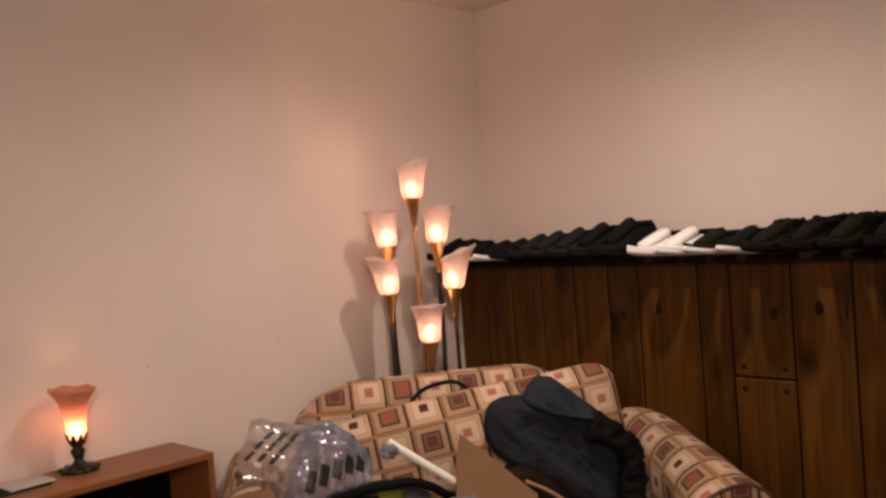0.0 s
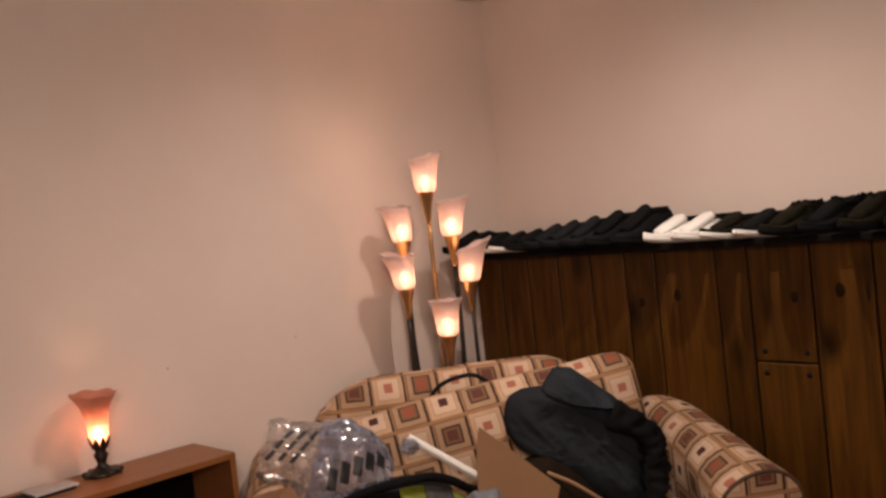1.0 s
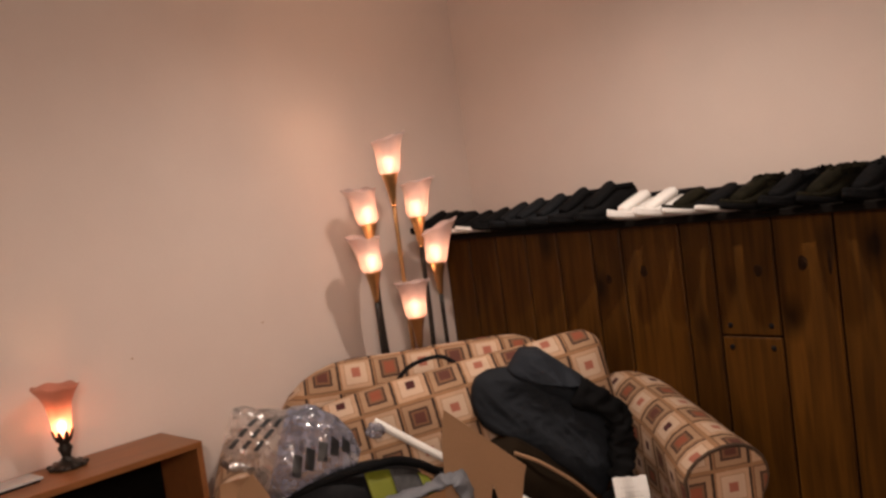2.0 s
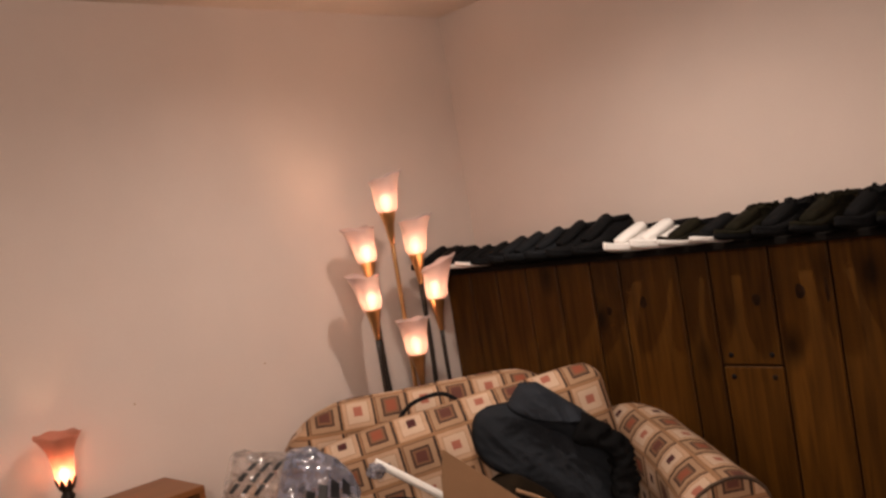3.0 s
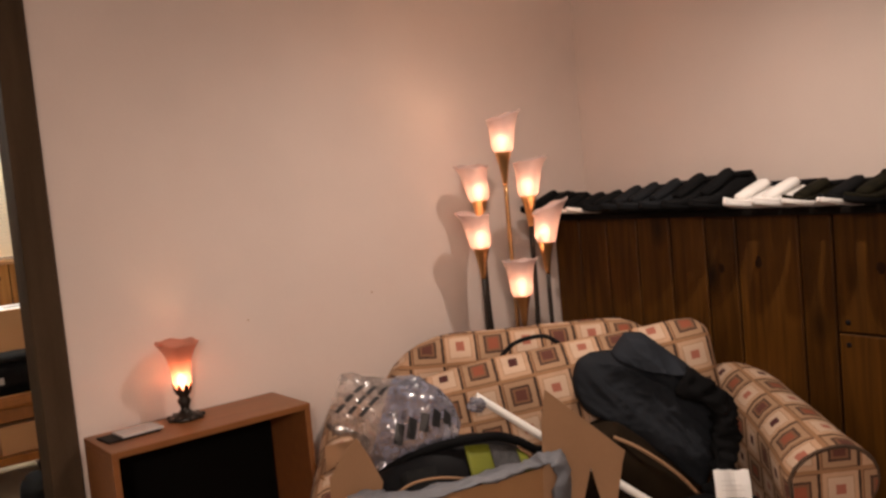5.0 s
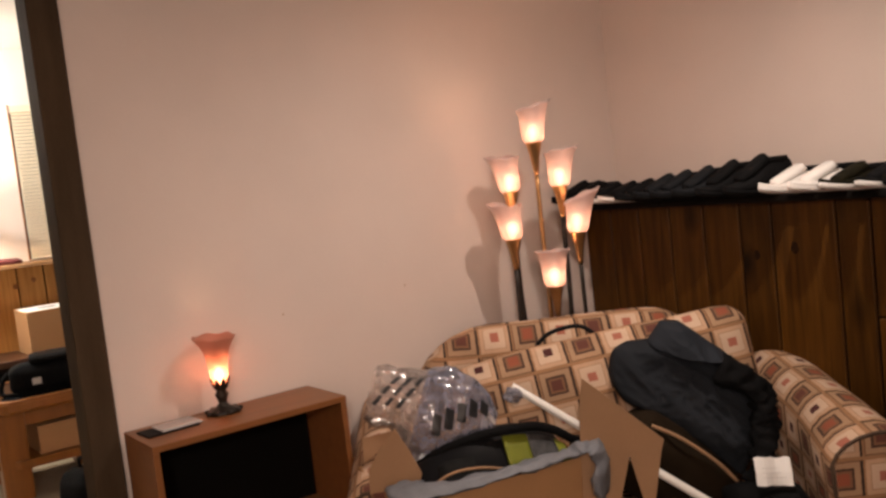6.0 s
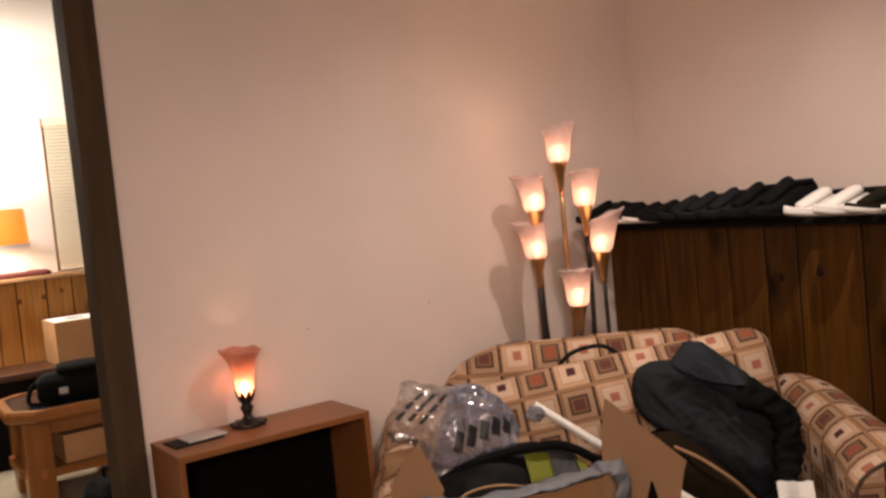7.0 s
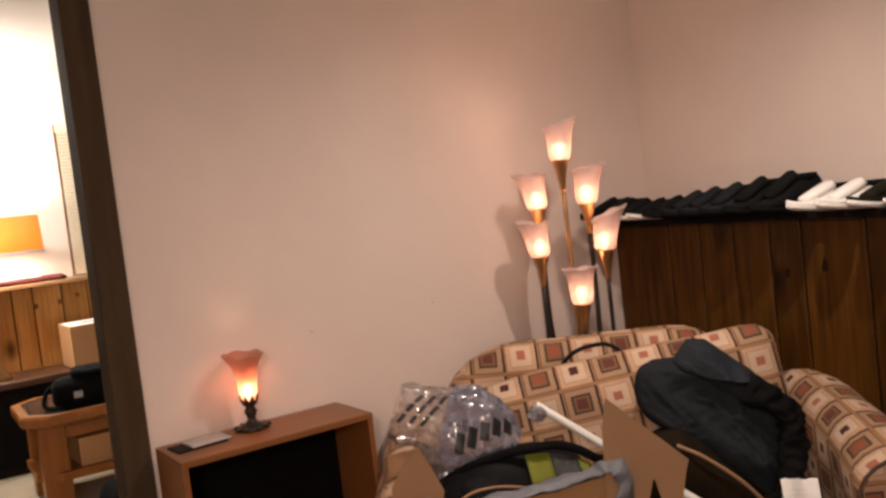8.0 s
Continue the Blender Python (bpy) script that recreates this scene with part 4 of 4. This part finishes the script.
SHOES = (  # place along the ledge, upper, sole, height, turn, fur, label
    (0.13, BLACK_FELT, BLACK_FELT, 0.085, -10, 0, "black suede shoe on the ledge"),
    (0.209, BLACK_FELT, BLACK_FELT, 0.080, -8, 0, "black suede shoe on the ledge"),
    (0.308, BLACK_FELT, WHITE_COTTON, 0.066, -14, 0, "black canvas shoe with a white sole"),
    (0.406, BLACK_FELT, WHITE_COTTON, 0.068, -12, 0, "black canvas shoe with a white sole"),
    (0.5, BLACK_FELT, BLACK_FELT, 0.072, -14, 0, "low black suede shoe on the ledge"),
    (0.593, GREY_FELT, BLACK_FELT, 0.084, -12, 0, "dark slate suede ankle shoe on the ledge"),
    (0.682, GREY_FELT, BLACK_FELT, 0.092, -14, 0, "dark slate suede ankle shoe on the ledge"),
    (0.78, GREY_FELT, BLACK_FELT, 0.100, -13, 0, "dark slate suede ankle boot on the ledge"),
    (0.888, BLACK_FELT, BLACK_FELT, 0.112, -14, 0, "tall black suede ankle boot on the ledge"),
    (1.005, BLACK_FELT, BLACK_FELT, 0.122, -14, 0, "tall black suede ankle boot on the ledge"),
    (1.143, WHITE_COTTON, WHITE_COTTON, 0.080, -14, 0, "white canvas sneaker on the ledge"),
    (1.250, WHITE_COTTON, WHITE_COTTON, 0.080, -14, 0, "white canvas sneaker on the ledge"),
    (1.352, CAMO, WHITE_COTTON, 0.072, -13, 0, "olive cloth shoe with a thick white sole"),
    (1.464, BLACK_FELT, WHITE_COTTON, 0.074, -12, 0, "black sneaker with a thick white sole"),
    (1.556, CAMO, BLACK_FELT, 0.080, -14, 0.012, "dark brown shoe with shaggy lining"),
    (1.672, BLACK_FELT, BLACK_FELT, 0.086, -12, 0.013, "black boot with shaggy collar"),
    (1.793, CAMO, BLACK_FELT, 0.088, -14, 0.014, "dark brown boot with shaggy collar"),
    (1.909, BLACK_FELT, BLACK_FELT, 0.090, -11, 0.013, "black boot with shaggy collar"),
    (2.034, CAMO, BLACK_FELT, 0.092, -14, 0.013, "dark brown boot with shaggy collar"),
    (2.16, BLACK_FELT, BLACK_FELT, 0.094, -12, 0, "tall black suede boot on the ledge"),
)
for k, (x, upper, sole, height, turn, fur, label) in enumerate(SHOES):
    shoe(x, upper, sole, height, turn, label, fur, None, k)


# ---- the next room ----
def end_table():
    t = thing("end_table", "octagonal honey oak end table with smoked glass top and lower shelf", "table", Matrix.Translation((-2.49, -1.865, 0)) @ Matrix.Diagonal((1, 1, 0.97, 1)))
    o = 0.36
    cut = 0.13
    oct_pts = [(-o + cut, -o), (o - cut, -o), (o, -o + cut), (o, o - cut), (o - cut, o), (-o + cut, o), (-o, o - cut), (-o, -o + cut)]
    inset = [(x * 0.86, y * 0.86) for x, y in oct_pts]
    rim = bmesh.new()
    loft([[Vector((x * k, y * k, z)) for x, y in oct_pts] for k, z in ((0.97, 0.485), (1.0, 0.50), (1.0, 0.535), (0.98, 0.55))] + [[Vector((x, y, z)) for x, y in inset] for z in (0.55, 0.485)], caps=False, bm=rim)
    part("rim", rim, OAK, t)
    part("glass_top", loft([[Vector((x, y, z)) for x, y in inset] for z in (0.535, 0.545)]), TABLE_GLASS, t, "smoked glass inset")
    for sx in (-1, 1):
        for sy in (-1, 1):
            part("leg", block((sx * 0.22 - 0.07, sy * 0.22 - 0.07, 0), (sx * 0.22 + 0.07, sy * 0.22 + 0.07, 0.485), 0.012), OAK, t)
    part("apron", block((-0.26, -0.26, 0.395), (0.26, 0.26, 0.485), 0.006), OAK, t)
    part("lower_shelf", loft([[Vector((x * 0.88, y * 0.88, z)) for x, y in oct_pts] for z in (0.175, 0.22)]), OAK, t)


OAK = mat("honey_oak", (0.25, 0.088, 0.014), 0.33, vary=0.22, scale=4, bump=0.1, fine=60, stretch=(6, 6, 1))
end_table()


def shelf_carton():
    c = thing("carton", "small brown carton on the lower table shelf", "box", pose(-2.36, -1.79, 0.2145, 0, 0, 4))
    part("body", block((-0.13, -0.18, 0), (0.13, 0.18, 0.15), 0.003), CARDBOARD, c)
    part("tape", block((-0.1305, -0.025, 0.1502), (0.131, 0.025, 0.151)), CARD_PALE, c, "strip of tape")


shelf_carton()


def camera_bag():
    b = thing("shoulder_bag", "black padded shoulder bag with a small grey label on the table", "bag", pose(-2.36, -1.83, 0.531, 0, 0, 82))
    part("body", soft_box((0.42, 0.20, 0.155), 0.05, 8, 0.015, 0.012, 2, 9), BLACK_FELT, b, "", True).location = (0, 0, 0.075)
    part("flap", soft_box((0.30, 0.19, 0.05), 0.022, 6, 0.01, 0.012, 6, 9), BLACK_FELT, b, "", True).location = (0.05, 0.0, 0.17)
    part("label_patch", block((-0.10, -0.116, 0.05), (-0.055, -0.112, 0.085), 0.001), GREY_LABEL, b, "grey label patch")
    part("strap", pipe(bend([(-0.19, 0.02, 0.12), (-0.235, -0.02, 0.09), (-0.25, -0.04, 0.014), (-0.16, -0.1, 0.008)], 5), 0.012, 8), BLACK_FELT, b, "", True)
    part("buckle", block((-0.165, -0.09, 0.125), (-0.11, -0.075, 0.137), 0.003), GREY_LABEL, b, "grey buckle")


camera_bag()


def floor_bag():
    b = thing("floor_bag", "slumped black cloth bag on the carpet by the table", "bag", pose(-1.60, -1.86, 0.0, 0, 0, 20))
    part("body", soft_box((0.26, 0.22, 0.24), 0.07, 8, 0.012, 0.02, 5, 9), BLACK_FELT, b, "", True).location = (0, 0, 0.118)
    part("handle", pipe(bend([(-0.06, 0, 0.22), (-0.05, -0.01, 0.29), (0.05, -0.01, 0.29), (0.06, 0, 0.22)], 6), 0.009, 8), BLACK_NYLON, b, "", True)


floor_bag()


def low_chest():
    c = thing("low_chest", "low dark wooden chest along the far wall", "chest", Matrix.Translation((-3.47, -2.1, 0)) @ Matrix.Diagonal((0.95, 1.2, 1.25, 1)))
    part("top", block((-0.24, -0.95, 0.44), (0.24, 0.95, 0.475), 0.006), WALNUT, c, "dark walnut top")
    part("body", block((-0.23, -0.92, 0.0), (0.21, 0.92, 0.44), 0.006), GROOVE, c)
    doors = []
    for k in range(3):
        doors.append(part("door", block((0.2105, -0.90 + k * 0.61, 0.04), (0.224, -0.32 + k * 0.61, 0.42), 0.004), SHADE_AND_DOOR_BLACK, c))
    for k in range(3):
        knob = turned([(0.006, 0), (0.006, 0.012), (0.014, 0.018), (0.012, 0.028), (0.001, 0.03)], 12)
        bmesh.ops.transform(knob, matrix=pose(0.224, -0.36 + k * 0.61 - 0.02, 0.24, 0, 90, 0), verts=knob.verts)
        part("knob", knob, BRASS, doors[k], "brass knob", True)


WALNUT = mat("dark_reddish_walnut", (0.065, 0.026, 0.012), 0.4, vary=0.2, scale=4, fine=50, stretch=(8, 1, 8))
low_chest()


def sealed_carton():
    c = thing("carton", "sealed tan cardboard carton with white shipping label on top", "box", pose(-3.42, -1.57, 0.595, 0, 0, 3) @ Matrix.Scale(1.08, 4))
    part("body", block((-0.16, -0.2, 0), (0.16, 0.2, 0.26), 0.004), CARDBOARD, c)
    part("shipping_label", block((-0.155, -0.192, 0.2602), (0.155, 0.19, 0.2612)), PAPER, c, "white paper label")
    part("print_bar", block((-0.02, -0.10, 0.2614), (0.05, 0.0, 0.262)), INK, c)


sealed_carton()


def sill_things():
    p = thing("folded_papers", "white papers on maroon cloth along the sill", "papers", Matrix.Translation((-3.60, -2.02, 1.176)))
    cl = soft_box((0.17, 0.62, 0.035), 0.014, 8, 0.004, 0.01, 3, 9)
    part("cloth", cl, MAROON, p, "folded maroon cloth", True).location = (0, 0, 0.018)
    for k in range(3):
        part("paper", block((-0.08 + 0.01 * k, -0.28 + 0.03 * k, 0.037 + 0.007 * k), (0.075, 0.16 - 0.02 * k, 0.042 + 0.007 * k), 0.001), PAPER, p)


def den_lamp():
    t = thing("den_lamp", "lamp with a glowing orange drum shade on the chest", "table lamp", Matrix.Translation((-3.42, -2.205, 0.595)) @ Matrix.Diagonal((0.6, 1.13, 1.045, 1)))
    part("base", turned([(0.001, 0), (0.07, 0), (0.075, 0.012), (0.05, 0.03), (0.022, 0.10), (0.034, 0.2), (0.038, 0.28), (0.022, 0.38), (0.012, 0.42), (0.010, 0.75), (0.001, 0.76)]), BRASS, t, "", True)
    sh = loft([circle((0, 0, z), r, 36) for r, z in ((0.330, 0.76), (0.320, 0.98), (0.318, 0.98), (0.328, 0.76))], caps=False)
    drum = part("shade", sh, SHADE_CLOTH, t, "orange cloth drum shade", True)
    part("trim", loft([circle((0, 0, z), r, 36) for r, z in ((0.331, 0.747), (0.3325, 0.767), (0.3285, 0.767), (0.328, 0.747))], caps=False), PAPER, drum, "white lower edge", True)
    lamp("den_lamp_bulb", (-3.42, -2.205, 1.50), 34, (1.0, 0.86, 0.70), 0.09)


den_lamp()
sill_things()


def blind_window():
    w = tagged(thing("window_1", "window with lowered cream slatted blinds in the next room", "window", Matrix.Translation((DEN_X, -1.145, 1.19)) @ Matrix.Scale(1.07, 4)), kind="structure")
    part("window_frame", block((0.0, -0.447, 0.92), (0.03, 0.44, 0.965), 0.003), BLIND, w, "cream head rail")
    part("side_trim", block((0.0, -0.459, -0.01), (0.02, -0.453, 0.97), 0.002), OAK, w, "thin dark edge")
    part("side_trim", block((0.0, 0.44, -0.01), (0.02, 0.455, 0.97), 0.002), CASING, w, "thin dark edge")
    part("pane", block((0.001, -0.452, 0.0), (0.004, 0.44, 0.92)), TABLE_GLASS, w, "dark night pane")
    bm = block((-0.0125, -0.445, -0.0007), (0.0125, 0.435, 0.0007))
    bmesh.ops.transform(bm, matrix=Matrix.Rotation(radians(53), 4, "Y"), verts=bm.verts)
    first = part("slat", bm, BLIND, w)
    first.location = (0.016, 0, 0.012)
    for k in range(1, 42):
        s = new("slat", first.data)
        s.parent, s.location = w, (0.016, 0, 0.012 + k * 0.0219)


blind_window()
structure("window_sill", block((DEN_X, -5.2, 1.148), (DEN_X + 0.2, NORTH, 1.176), 0.006), mat("worn_pine_sill", (0.34, 0.19, 0.09), 0.45, vary=0.2, scale=4, fine=50, stretch=(8, 1, 8)), "worn pine sill above the far wainscot", "sill")


# ---- wainscot boards, one by one ----
def boards(name, edges, z0, z1, material, label, along):
    wall = tagged(thing(name, label, "wainscot"), kind="structure")
    for a, b in zip(edges, edges[1:]):
        pieces = [(z0, z1)]
        if along == "x" and abs(a - 1.297) < 0.01:
            pieces = [(z0, 0.829), (0.835, z1)]
        for p, q in pieces:
            cx, cz = (a + b) / 2, p
            if along == "x":
                bm = block((-(b - a) / 2 + 0.0035, -0.018, 0), ((b - a) / 2 - 0.0035, -0.004, q - p), 0.004, segments=1)
                ob = part("board", bm, material, wall)
                ob.location = (cx, 0, cz)
            else:
                bm = block((0.004, -(b - a) / 2 + 0.0035, 0), (0.018, (b - a) / 2 - 0.0035, q - p), 0.004, segments=1)
                ob = part("board", bm, material, wall)
                ob.location = (DEN_X, cx, cz)
    if along == "x":
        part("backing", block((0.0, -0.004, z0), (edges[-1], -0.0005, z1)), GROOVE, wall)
    else:
        part("backing", block((DEN_X + 0.0005, edges[0], z0), (DEN_X + 0.004, edges[-1], z1)), GROOVE, wall)
    return wall


north = boards("wainscot_north", [0.003, 0.161, 0.315, 0.477, 0.640, 0.802, 0.935, 1.178, 1.297, 1.511, 1.704, 1.876, 2.00, 2.21, 2.42, 2.64, 2.80, 3.05, 3.25, 3.5, 3.7, 3.95, 4.2, 4.45, 4.7, 4.9], 0.0, LEDGE_TOP - 0.0255, PINE, "dark knotty pine board wainscot", "x")
for x, z in ((1.335, 0.868), (1.478, 0.868), (1.334, 0.795), (1.478, 0.795)):
    nail = turned([(0.009, 0.0), (0.009, 0.0015), (0.006, 0.004), (0.001, 0.0045)], 12)
    bmesh.ops.transform(nail, matrix=pose(x, -0.018, z, 90, 0, 0), verts=nail.verts)
    part("nail_head", nail, BLACK_NYLON, north, "dark nail head", True)
for x, z, w, h in ((1.020, 1.057, 0.014, 0.022), (0.866, 1.030, 0.012, 0.018), (1.452, 1.047, 0.015, 0.020), (1.600, 1.068, 0.016, 0.024), (1.685, 1.068, 0.006, 0.040)):
    rings = []
    for k, y in ((0.05, -0.0190), (0.55, -0.0192), (0.9, -0.0187), (1.0, -0.0178)):
        rings.append([Vector((x + w * k * math.cos(c) * (1 + 0.16 * math.sin(3 * c + x * 9) + 0.10 * math.sin(5 * c + z * 40)), y, z + h * k * math.sin(c))) for c in [2 * math.pi * i / 20 for i in range(20)]])
    part("knot", loft(rings), KNOT, north, "dark knot", True)
den_edges = [-5.2 + 0.165 * k + 0.025 * math.sin(k * 2.7) for k in range(32)] + [NORTH]
den = boards("wainscot_den", den_edges, 0.0, 1.147, DEN_PINE, "honey knotty pine board wainscot", "y")
for y, z, w in ((-1.745, 1.02, 0.017), (-1.63, 1.05, 0.015), (-1.90, 1.01, 0.016)):
    rings = [[Vector((x, y + w * k * math.cos(c), z + 1.2 * w * k * math.sin(c) * (1 + 0.15 * math.cos(2 * c + y * 7)))) for c in [2 * math.pi * i / 16 for i in range(16)]] for k, x in ((0.05, DEN_X + 0.0190), (0.6, DEN_X + 0.0192), (0.92, DEN_X + 0.0187), (1.0, DEN_X + 0.0178))]
    part("knot", loft(rings), DEN_KNOT, den, "dark knot", True)
